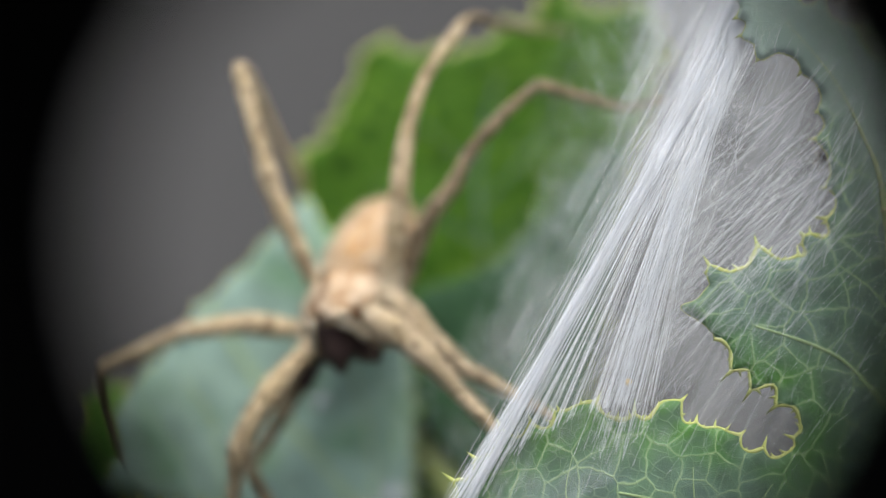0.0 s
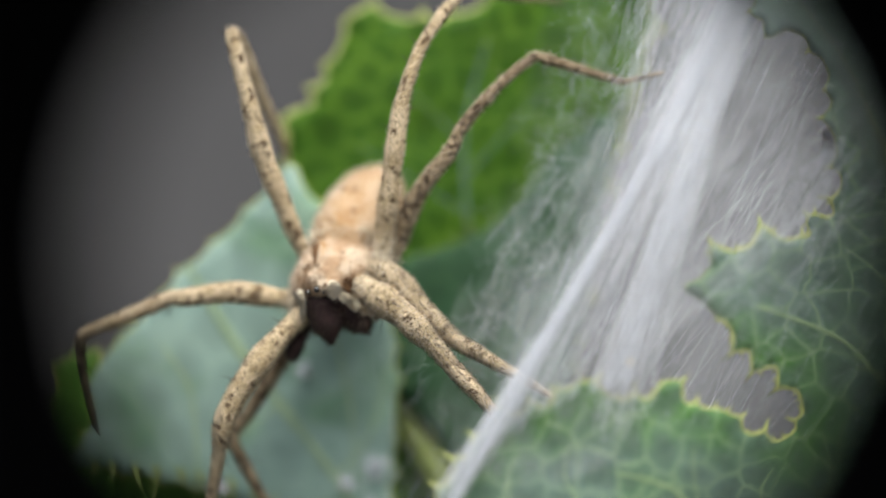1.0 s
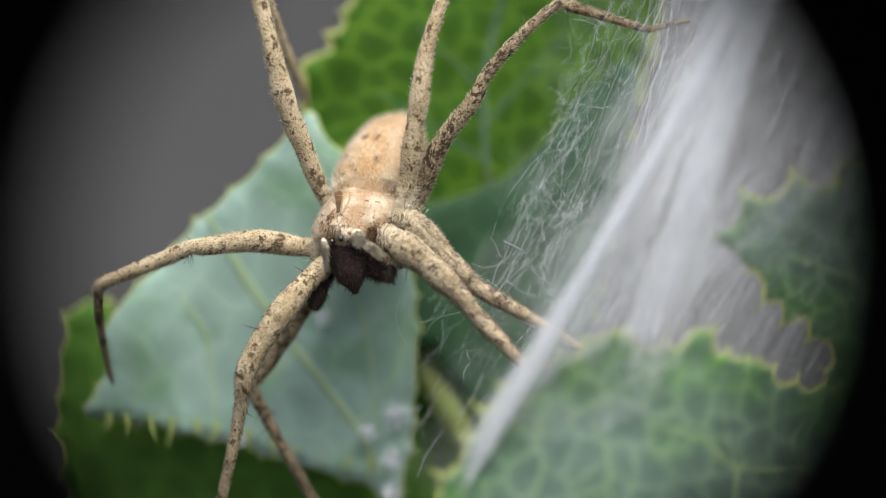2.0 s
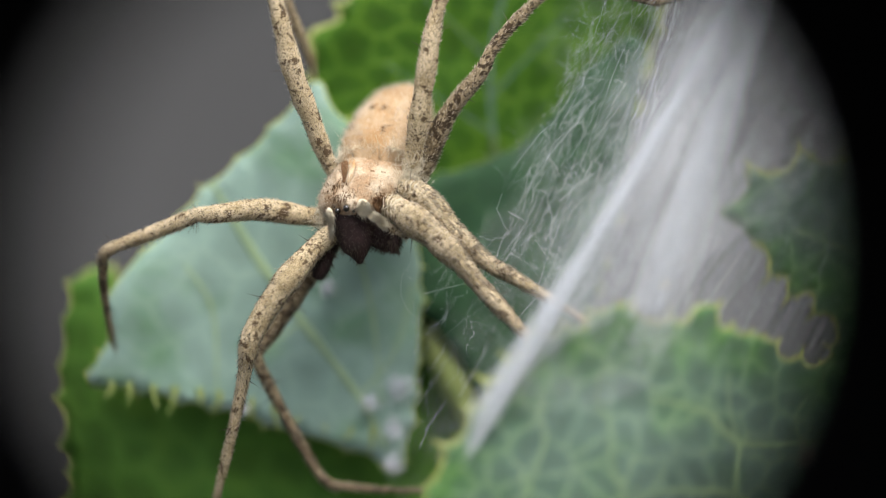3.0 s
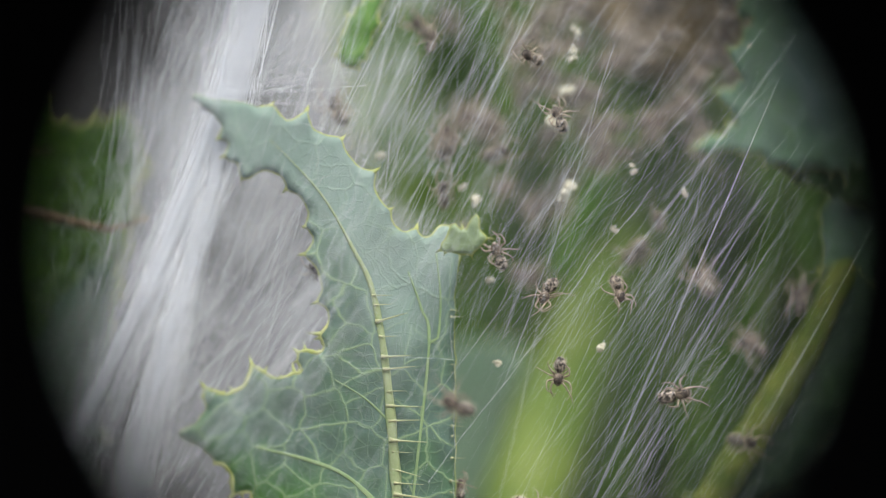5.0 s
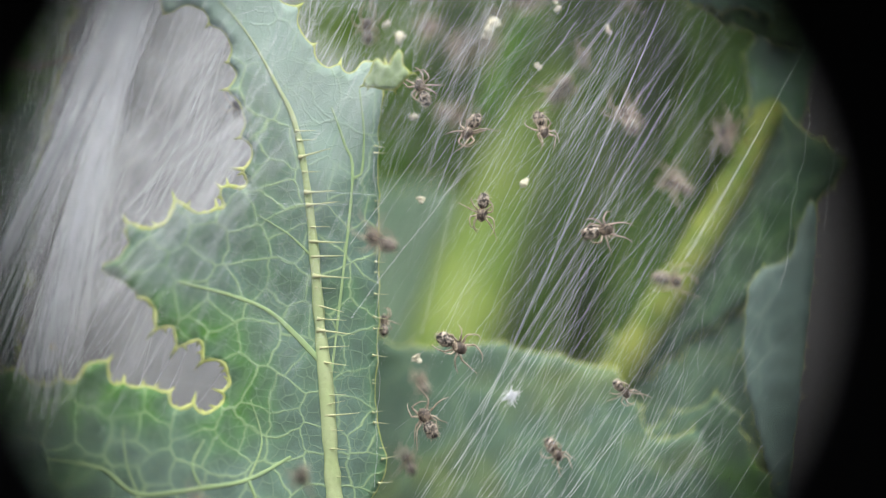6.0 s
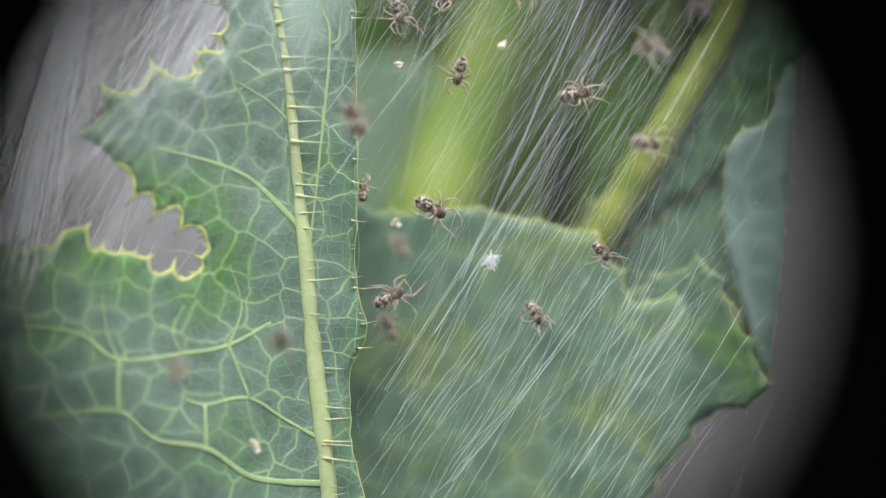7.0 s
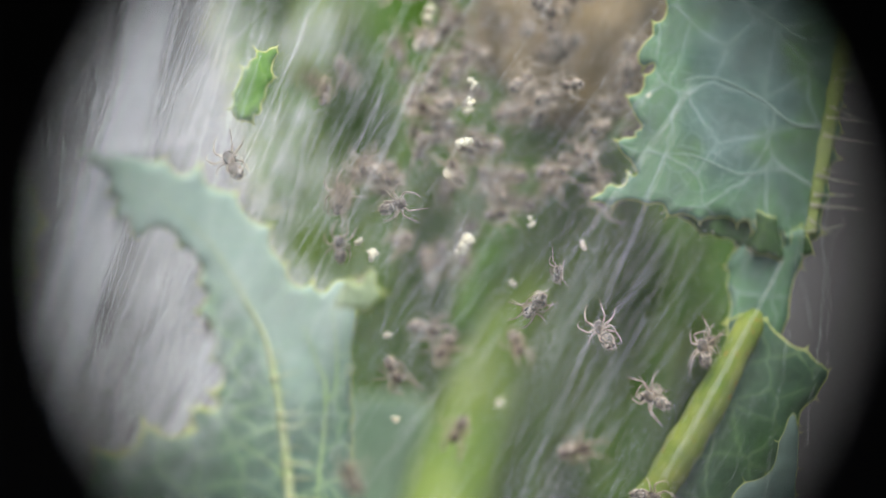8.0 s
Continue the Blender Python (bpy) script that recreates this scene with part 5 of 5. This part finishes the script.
            w = (c[0] + rng.gauss(0, 0.35), c[1] + rng.gauss(0, 2.5))
            th.append((thread_rows(rng, (w[0] - 0.5 * ln * math.cos(ang), w[1] - 0.5 * ln * math.sin(ang)), (w[0] + 0.5 * ln * math.cos(ang), w[1] + 0.5 * ln * math.sin(ang)),
                                   deep, deep + 0.5, rng.gauss(0, 0.3), rng.choice((0.01, 0.04, 0.08)), 10), rng.choice((0.001, 0.0015, 0.0022, 0.004))))
    # close parallel threads over the stalk
    for k in range(80):
        x, z, ln = rng.uniform(36, 52), rng.uniform(-8, 18), rng.uniform(5, 18)
        ang = radians(rng.gauss(57, 4))
        th.append((thread_rows(rng, (x - 0.5 * ln * math.cos(ang), z - 0.5 * ln * math.sin(ang)), (x + 0.5 * ln * math.cos(ang), z + 0.5 * ln * math.sin(ang)),
                               rng.gauss(3.4, 0.4), rng.gauss(3.6, 0.4), rng.gauss(0, 0.15), rng.choice((0.02, 0.05, 0.09)), 10), rng.choice((0.001, 0.0015, 0.0025))))
    # finer sheaves in front of the upper nest
    for k in range(46):
        c = (rng.uniform(27, 48), rng.uniform(6, 24))
        way, deep = rng.gauss(55, 8), rng.uniform(2.0, 3.6) if c[0] > 31 else rng.uniform(-1.0, 0.4)
        for _ in range(rng.choice((3, 5, 8))):
            ln = rng.uniform(3, 11)
            ang = radians(way + rng.gauss(0, 4.0))
            w = (c[0] + rng.gauss(0, 0.4), c[1] + rng.gauss(0, 2.0))
            th.append((thread_rows(rng, (w[0] - 0.5 * ln * math.cos(ang), w[1] - 0.5 * ln * math.sin(ang)), (w[0] + 0.5 * ln * math.cos(ang), w[1] + 0.5 * ln * math.sin(ang)),
                                   deep, deep + 0.4, rng.gauss(0, 0.25), rng.choice((0.01, 0.04, 0.08)), 10), rng.choice((0.0015, 0.0025, 0.004))))
    # bright loose sheaves over the back leaf and the dark middle of the nest
    for low, high, count in (((32, -22), (49, -7), 25), ((37, -4), (48, 11), 22)):
        for k in range(count):
            c = (rng.uniform(low[0], high[0]), rng.uniform(low[1], high[1]))
            way, deep = rng.gauss(56, 5), rng.gauss(3.0, 0.4)
            for _ in range(rng.choice((1, 2, 4))):
                ln = rng.uniform(6, 16)
                ang = radians(way + rng.gauss(0, 3.0))
                w = (c[0] + rng.gauss(0, 0.3), c[1] + rng.gauss(0, 1.5))
                th.append((thread_rows(rng, (w[0] - 0.5 * ln * math.cos(ang), w[1] - 0.5 * ln * math.sin(ang)), (w[0] + 0.5 * ln * math.cos(ang), w[1] + 0.5 * ln * math.sin(ang)),
                                       deep, deep + 0.4, rng.gauss(0, 0.3), rng.choice((0.02, 0.06, 0.1)), 10), rng.choice((0.0025, 0.004, 0.0055))))
    # a few strong guy lines
    for a, b in (((30.8, -14.7), (46.5, 9.0)), ((35.3, -8.6), (48.4, 19.4)), ((39.2, 8.7), (49.5, 22.0)), ((42.0, 1.0), (33.6, -11.6)), ((47.0, 0.0), (54.0, 12.0)),
                 ((34.6, -20.0), (43.6, -8.8)), ((44.5, -20.6), (51.2, -10.6)), ((41.2, -20.0), (48.0, -10.4))):
        for _ in range(2):
            j = rng.gauss(0, 0.12)
            th.append((thread_rows(rng, (a[0] + j, a[1]), (b[0] + rng.gauss(0, 0.12), b[1]), 3.4, 3.4, 0.1, 0, 10), rng.choice((0.006, 0.010))))
    silk("nest_threads", th, "fine silver threads of the nursery web over the spiderlings")
    th = []
    for k in range(120):
        x = rng.uniform(16, 36)
        z = rng.uniform(4, 30)
        ln = rng.uniform(8, 24)
        ang = radians(rng.gauss(66, 8))
        if (x < 24 and z < 12 or x > 31) and k % 3:
            continue
        y = rng.uniform(3.6, 6.0) if x < 31 and rng.random() < 0.8 else rng.uniform(-1, 2)
        th.append((thread_rows(rng, (x - 0.5 * ln * math.cos(ang), z - 0.5 * ln * math.sin(ang)), (x + 0.5 * ln * math.cos(ang), z + 0.5 * ln * math.sin(ang)),
                               y, y + rng.uniform(0, 2), rng.gauss(0, 0.3), rng.choice((0, 0.02, 0.06)), 10), rng.choice((0.005, 0.007, 0.010))))
    # tangle drawn from the wrapped tip of the lobe
    for k in range(46):
        a = (rng.gauss(16.6, 0.7), rng.gauss(19.1, 0.35))
        ln, ang = rng.uniform(2.0, 8.5), radians(rng.choice((8, 14, 60, 75)) + rng.gauss(0, 10))
        th.append((thread_rows(rng, a, (a[0] + ln * math.cos(ang), a[1] + ln * math.sin(ang)), rng.uniform(-1.6, 0.4), rng.uniform(0.5, 2.5), rng.gauss(0, 0.3), rng.choice((0.03, 0.08, 0.14)), 12),
                   rng.choice((0.004, 0.007, 0.011))))
    # slack single threads that hang in curves
    for a, b, sag in (((23.9, 22.6), (25.2, 17.4), -0.9), ((26.6, 27.0), (26.4, 11.6), 0.3), ((21.2, 17.0), (22.4, 9.2), 0.8), ((48.7, 8.0), (47.6, -6.5), 0.5), ((53.6, 14.0), (55.8, 5.6), 0.6), ((56.6, 17.0), (54.9, 1.5), 0.2), ((55.4, 15.0), (52.2, -2.0), 0.15), ((57.3, 15.5), (56.2, 6.0), -0.2),
                      ((35.6, 13.0), (34.2, 10.0), 0.4), ((17.2, 12.0), (18.3, 6.4), -0.5), ((14.6, 8.0), (15.2, 1.8), 0.6), ((29.6, 6.5), (29.2, -12.5), 0.2), ((30.6, -13.4), (29.3, -17.2), -0.5)):
        th.append((thread_rows(rng, a, b, 1.6, 2.6, sag, 0.15, 14), rng.choice((0.004, 0.007))))
    silk("upper_threads", th, "silk threads gathered round the narrow leaf lobe")


def gauze(name, corners, y, material, label):
    """A slightly wavy quad of gauze, 2D-bilinear between four (x, z) corners."""
    bm = bmesh.new()
    layer = bm.loops.layers.uv.new("uv")
    n, grid = 24, []
    for i in range(n + 1):
        row = []
        for j in range(n + 1):
            p = lerp(lerp(corners[0], corners[1], i / n), lerp(corners[3], corners[2], i / n), j / n)
            row.append(bm.verts.new((p[0], y + 0.5 * noise.noise(Vector((p[0] * 0.2, p[1] * 0.1, y))), p[1])))
        grid.append(row)
    for i in range(n):
        for j in range(n):
            f = bm.faces.new((grid[i][j], grid[i + 1][j], grid[i + 1][j + 1], grid[i][j + 1]))
            for loop, (a, b) in zip(f.loops, ((i, j), (i + 1, j), (i + 1, j + 1), (i, j + 1))):
                loop[layer].uv = (a / n, b / n)
    tagged(new(name, mesh_data(name, bm, material)), label, "spider web", kind="stuff")


silk_bands()
nest_silk()
gauze("silk_gauze", [(0.2, -15), (14.5, -8), (21.5, 36), (17.0, 36)], -1.7, haze_material("gauze_band", 64, 0.56), "white silk gauze in the dense band")
gauze("silk_gauze", [(2, -34), (26, -30), (30, 38), (17, 38)], 20.5, haze_material("gauze_gap", 64, 0.86), "thin silk gauze between the leaves")
gauze("silk_gauze", [(-2, -14), (9, -10), (17.5, 28), (8.5, 28)], 10.6, haze_material("gauze_wisp", 64, 0.15), "wispy silk gauze over the bright leaf")
gauze("silk_gauze", [(18, -32), (58, -32), (64, 38), (18, 38)], 4.6, haze_material("gauze_nest", 60, 0.1), "thin silk gauze over the spiderlings")
gauze("silk_gauze", [(15, 3), (28, 1), (33, 31), (19, 31)], -4.6, haze_material("gauze_neck", 66, 0.22), "thin silk gauze over the narrow leaf lobe")
gauze("silk_gauze", [(10, 12), (19, 11), (28, 38), (16, 38)], 7.5, haze_material("gauze_crown", 66, 0.42), "white silk gauze gathered above the narrow leaf lobe")
gauze("silk_gauze", [(-2, -30), (26, -30), (36, 16), (12, 14)], -6.0, haze_material("gauze_veil", 56, 0.045), "thin silk veil before the prickly leaf")
gauze("silk_gauze", [(24, 5), (48, 4), (58, 36), (30, 36)], 3.4, haze_material("gauze_upper", 62, 0.08), "pale silk gauze over the crowd of spiderlings")
gauze("silk_gauze", [(-4, -18), (7, -18), (13, 5), (3, 5)], 12.6, haze_material("gauze_low", 64, 0.2), "faint silk gauze under the adult spider's legs")


# ---------------------------------------------------------------- spiderlings
def spiderling(seed):
    """A young spider seen from above, head towards +z, back towards -y, at the origin."""
    rng = random.Random(seed)
    sp = thing("spiderling", (0, 0, 0), "tiny dark spiderling with pale legs hanging in the silk", "spiderling", "spiderlings in the nursery web")
    bm = bmesh.new()
    add_ball(bm, (0, 0, -0.66), (0.42, 0.38, 0.6), None, 14, 10, 0.08, 1.5, seed)
    part("abdomen", bm, LING_BODY, sp, "dark speckled abdomen")
    bm = bmesh.new()
    add_ball(bm, (0, 0.02, 0.32), (0.38, 0.3, 0.48), None, 12, 9, 0.08, 1.5, seed + 1)
    part("carapace", bm, LING_HEAD, sp, "brown carapace")
    hb, skin = bmesh.new(), bmesh.new()
    add_ball(skin, (0, 0, -0.66), (0.42, 0.38, 0.6), None, 12, 9)
    add_ball(skin, (0, 0.02, 0.32), (0.38, 0.3, 0.48), None, 10, 8)
    skin.normal_update()
    fur(hb, skin, 260, 0.3, 0.012, (0, 0, -0.4), rng, 0.3)
    skin.free()
    for side in (-1, 1):
        for k in range(4):
            ang = radians((62, 24, -18, -60)[k] + rng.gauss(0, 16))
            ln = rng.uniform(0.65, 1.15) * (1.15, 1.0, 0.85, 1.1)[k]
            root = Vector((0.28 * side, 0.05, 0.5 - 0.16 * k))
            out = Vector((side * math.cos(ang), 0, math.sin(ang)))
            bend = radians(rng.gauss(44, 30)) * (1 if k < 2 else -1)
            hook = bend * rng.uniform(1.1, 1.9)
            out2 = Vector((side * math.cos(ang + bend), 0, math.sin(ang + bend)))
            a = root + out * 0.55 * ln + Vector((0, rng.uniform(-0.35, -0.1), 0))
            b = a + out2 * 0.6 * ln + Vector((0, rng.uniform(-0.1, 0.2), 0))
            c = b + Vector((side * math.cos(ang + hook), 0, math.sin(ang + hook))) * 0.5 * ln + Vector((rng.gauss(0, 0.12), rng.uniform(0, 0.3), rng.gauss(0, 0.12)))
            rows = [(*root, 0.075), (*(root * 0.5 + a * 0.5), 0.07), (*a, 0.055), (*b, 0.038), (*c, 0.014)]
            bm = tube_bm(rows, 0.2, 6)
            bm.normal_update()
            fur(hb, bm, 26, 0.2, 0.008, out2 * 0.8, rng, 0.4)
            part("leg", bm, LING_LEG, sp, "pale thin leg")
    part("fur", hb, HAIR, sp, "fine pale hairs")
    return sp


YOUNG = [  # x, depth, z, heading, size
    (35.9, 2.0, 17.6, 20), (29.4, 7.5, 16.3, -15), (23.3, 7.5, 18.4, 30), (43.2, 13.5, 18.4, 80), (35.0, 1.2, 7.6, 150), (39.1, 1.2, 7.6, -170), 
    (29.9, 2.4, -3.3, 5), (42.3, 0.6, 1.7, -80), (46.3, 5.5, -1.2, -100), (46.8, 8.2, 4.3, 60), (40.2, 7.0, 9.8, -30),
    (50.1, 9.2, 7.3, -25), (43.4, 4.2, -7.4, -140), (22.0, 4.6, 9.1, 30), (29.3, 6.5, 13.5, 10), (38.3, 14.1, 16.4, 40),
    (31.1, 5.8, -11.2, 20), (39.5, 4.6, -10.8, -145), (25.2, -4.5, -11.7, 160), (19.4, -5.5, -13.1, 10),
    (32.5, 7.0, 15.7, -70), (29.6, -3.5, 16.6, 0), (33.8, 16.0, 21.3, 100), (42.5, 14.7, 17.9, 75), (41.6, 7.5, 11.6, -40), (40.2, 7.2, 9.7, 150), (44.0, 6.2, 8.2, 25), (49.7, 8.2, 7.0, 10),
    (46.6, 8.8, 4.5, -80), (28.2, -3, 22.7, 45), (38.3, 15.1, 16.0, 0), (37.4, 15.3, 18.6, -60), (39.7, 15.5, 20.8, 110), (32.8, 15.5, 24.8, 20), (28.8, 5.5, 22.2, -10),
    (34.4, 3.2, 21.0, 60), (29.5, 5.5, 16.0, 140), (43.6, 12.2, 18.0, 15), (40.0, 12.5, 22.6, -45), (42.6, 11.8, 22.3, 90), (32.0, -3.0, -6.6, 35),
]


def young_pose(x, y, z, head, tip=0.0, swing=0.0):
    return pose(x * MM, y * MM, z * MM, tip, -head, swing)


def spiderlings():
    rng = random.Random(41)
    kinds = [spiderling(s) for s in (51, 52, 53, 54, 55, 56)]
    used, out = set(), []
    for n, (x, y, z, head) in enumerate(YOUNG):
        y += (2.5 if z < 5 else 1.8) if 0 < y < 2.6 else 2.0 if 5.4 < y < 9.3 and x > 31 else 0.0
        m = young_pose(x, y, z, head, rng.gauss(0, 22), rng.gauss(0, 18))
        k = n % 6
        m = m @ Matrix.Scale(rng.uniform(0.76, 1.0), 4)
        if k not in used:
            used.add(k)
            kinds[k].matrix_basis = m
            out.append(kinds[k])
        else:
            out.append(copy_thing(kinds[k], m))
    # the crowd under the egg sac
    for n in range(64):
        a, r = rng.uniform(0, 6.28), 7.8 * math.sqrt(rng.random())
        m = pose((41.5 + 1.1 * r * math.cos(a)) * MM, rng.uniform(12.5, 18) * MM, (23.0 + r * math.sin(a)) * MM, rng.gauss(0, 30), rng.uniform(0, 360), rng.gauss(0, 25))
        copy_thing(kinds[n % 6], m)
    # more of them spread through the silk below and beside the crowd
    for n in range(26):
        m = pose(rng.gauss(34.0, 3.6) * MM, rng.uniform(12.0, 18.0) * MM, rng.gauss(19.5, 4.2) * MM, rng.gauss(0, 30), rng.uniform(0, 360), rng.gauss(0, 25))
        copy_thing(kinds[n % 6], m)
    return out


young = spiderlings()


def egg_sac():
    sac = thing("egg_sac", (42.5, 22, 21), "brown papery egg sac at the top of the nest", "egg sac")
    bm = bmesh.new()
    add_ball(bm, (43.2, 23, 26.6), (5.8, 3.2, 6.4), None, 40, 28, 0.22, 1.3, 2)
    bm.normal_update()
    hb = bmesh.new()
    fur(hb, bm, 900, 1.1, 0.02, (0, -0.4, 0.2), random.Random(5), 0.7)
    shell = part("shell", bm, SAC, sac)
    part("loose_silk", hb, SILK, shell, "frayed pale silk")


egg_sac()


# ---------------------------------------------------------------- husks, specks, silk tufts
def tuft(place, size, seed):
    """A loose knot of fine silk."""
    r, th = random.Random(seed), []
    for _ in range(70):
        c = [r.gauss(0, 0.35) * size for _ in range(3)]
        d = [r.gauss(0, 0.6) * size for _ in range(3)]
        e = [r.gauss(0, 0.6) * size for _ in range(3)]
        pts = smooth_line([(c[0] - d[0], c[1] - d[1] * 0.4, c[2] - d[2]), (c[0] + e[0] * 0.3, c[1], c[2] + e[2] * 0.3), (c[0] + d[0], c[1] + d[1] * 0.4, c[2] + d[2]), (c[0] + e[0], c[1], c[2] + e[2])], 0.15)
        th.append((pts, r.choice((0.008, 0.012, 0.018))))
    ob = new("silk_tuft", threads_mesh("silk_tuft", th))
    ob.location = Vector(place) * MM
    tagged(ob, "small white tuft of silk " + ("on the leaf" if place[1] > 5 else "hanging in the web"), "silk tuft", "silk tufts")


def crumb(name, place, size, material, label, category, seed, group):
    bm = bmesh.new()
    for k in range(3):
        r = random.Random(seed * 7 + k)
        add_ball(bm, (place[0] + r.gauss(0, 0.4) * size, place[1] + r.gauss(0, 0.2) * size, place[2] + r.gauss(0, 0.4) * size),
                 (size * r.uniform(0.4, 0.8), size * r.uniform(0.3, 0.6), size * r.uniform(0.4, 0.9)), Euler((r.random() * 3, r.random() * 3, 0)).to_matrix(), 7, 5, 0.7, 1.2, seed + k)
    org = Vector(place) * MM
    ob = new(name, mesh_data(name, bm, material, org, False))
    ob.location = org
    tagged(ob, label, category, group)


HUSKS = [(37.8, 1.6, 4.5, 0.3), (32.2, 4.6, 3.6, 0.28), (31.7, 1.4, -5.2, 0.34), (40.0, 5.8, 14.4, 0.26), (39.0, 5.0, 11.1, 0.28), (43.1, 5.6, 13.1, 0.24), (25.8, -2, 15.5, 0.26),
         (36.4, 6.2, 13.4, 0.62), (36.0, 6.3, 13.2, 0.4), (35.0, 3, 26.4, 0.55), (37.0, 6.6, 22.3, 0.3), (36.8, 6.6, 21.3, 0.36), (31.1, 6.4, 12.8, 0.4), (30.4, 6.4, 13.8, 0.24),
         (31.9, 5.6, 8.4, 0.26), (35.7, 8, 17.0, 0.5), (36.4, 8, 19.2, 0.4), (23.4, 0.6, -17.6, 0.34), (36.8, 5, 21.0, 0.3), (34.0, 4, 24.5, 0.2), (47.0, 6, 21.5, 0.2)]
for n, (x, y, z, r) in enumerate(HUSKS):
    crumb("husk", (x, y, z), r, BIT, "tiny off-white shed husk caught in the silk", "husk", n, "husks in the web")
for n, (x, y, z, r) in enumerate([(-7.5, 14.0, -5.6, 0.4), (-3.0, 13.4, -11.0, 0.55), (-4.6, 13.6, -12.0, 0.45), (-3.2, 13.5, -13.4, 0.5), (-3.1, 13.4, -15.4, 0.5), (0.2, 17.8, 12.1, 0.13),
                                  (-12.0, 14.0, -12.8, 0.4), (37.1, 3.6, -7.55, 0.32), (16.1, -0.6, 18.6, 0.45)]):
    tuft((x, y, z), r, 40 + n)
crumb("pollen_grain", (11.5, -1.5, -4.25), 0.24, YELLOW, "tiny yellow crumb hanging in the silk band", "pollen", 77, "")


CRAWLS = (
    ((0.0, 32.3, 3.8, 9.9, 20), (6.2, 32.3, 3.8, 9.9, 20), (6.6, 32.5, 4.2, 8.2, 150), (7.1, 32.2, 4.6, 6.4, 200), (8.0, 32.2, 4.6, 6.3, 205)),
    ((0.0, 29.7, -1.6, 1.5, 65), (5.9, 29.7, -1.6, 1.5, 65), (6.5, 29.6, -1.6, 0.8, 35), (8.0, 29.6, -1.6, 0.7, 25)),
    ((0.0, 33.9, 3.4, -4.6, -120), (7.0, 33.9, 3.4, -4.6, -120), (7.5, 33.7, 3.6, -3.9, -150), (8.0, 33.7, 3.6, -3.7, -165)),
    ((0.0, 32.2, 3.2, -8.8, 25), (6.0, 32.2, 3.2, -8.8, 25), (6.6, 31.6, 4.0, -9.2, -20), (7.0, 31.4, 5.0, -9.4, -60), (8.0, 31.5, 5.2, -9.3, -70)),
    ((0.0, 35.6, 3.0, 3.0, 170), (6.6, 35.6, 3.0, 3.0, 172), (7.2, 35.5, 3.0, 3.0, 160), (8.0, 35.6, 2.6, 2.9, 150)),
)
crawlers = [copy_thing(young[n % 4], young_pose(*CRAWLS[n][0][1:])) for n in range(len(CRAWLS))]


# ---------------------------------------------------------------- black ring added before the lens to darken the view's corners
def vignette_ring():
    hood = thing("vignette_ring", (0, 0, 0), "matt black ring added before the lens to darken the corners", "lens hood")
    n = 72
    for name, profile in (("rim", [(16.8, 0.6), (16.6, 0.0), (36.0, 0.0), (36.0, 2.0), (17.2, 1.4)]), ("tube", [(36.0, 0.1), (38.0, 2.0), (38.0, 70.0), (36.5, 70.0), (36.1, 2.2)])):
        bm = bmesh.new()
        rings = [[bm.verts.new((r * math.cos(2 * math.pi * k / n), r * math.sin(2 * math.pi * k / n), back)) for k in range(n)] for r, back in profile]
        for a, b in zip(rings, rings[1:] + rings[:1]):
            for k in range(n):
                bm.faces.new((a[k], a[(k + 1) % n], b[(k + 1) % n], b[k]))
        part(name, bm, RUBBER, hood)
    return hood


hood = vignette_ring()
# seconds, middle of the added ring's opening right of and above the lens axis, and its radius, all in mm at the leaves,
# fitted to the dark corners
VIGNETTE_SHIFT = ((0.0, 2.0, 0.5, 20.7), (0.5, 0.5, 1.1, 20.6), (1.0, 1.2, 0.0, 20.6), (1.5, 0.3, -0.4, 20.5), (2.8, -1.2, -0.4, 20.5), (3.0, -1.8, -0.4, 20.7), (3.5, -0.9, -0.1, 20.6),
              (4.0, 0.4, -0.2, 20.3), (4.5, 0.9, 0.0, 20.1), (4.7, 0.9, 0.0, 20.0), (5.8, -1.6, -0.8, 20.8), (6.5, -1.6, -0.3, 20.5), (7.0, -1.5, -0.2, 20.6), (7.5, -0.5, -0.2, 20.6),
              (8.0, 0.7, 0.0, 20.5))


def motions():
    ts = [r[0] for r in VIGNETTE_SHIFT]
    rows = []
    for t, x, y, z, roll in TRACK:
        dx, dz, wide = (np.interp(t, ts, [r[c] for r in VIGNETTE_SHIFT]) for c in (1, 2, 3))
        # The ring's distance is set from the radius it should have in view.
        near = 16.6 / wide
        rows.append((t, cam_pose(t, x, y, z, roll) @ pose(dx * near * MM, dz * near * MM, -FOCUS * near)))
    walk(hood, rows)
    # spiderlings that crawl or turn: seconds, x, depth, z, heading
    for ob, steps in zip(crawlers, CRAWLS):
        walk(ob, [(t, young_pose(x, y, z, head)) for t, x, y, z, head in steps])


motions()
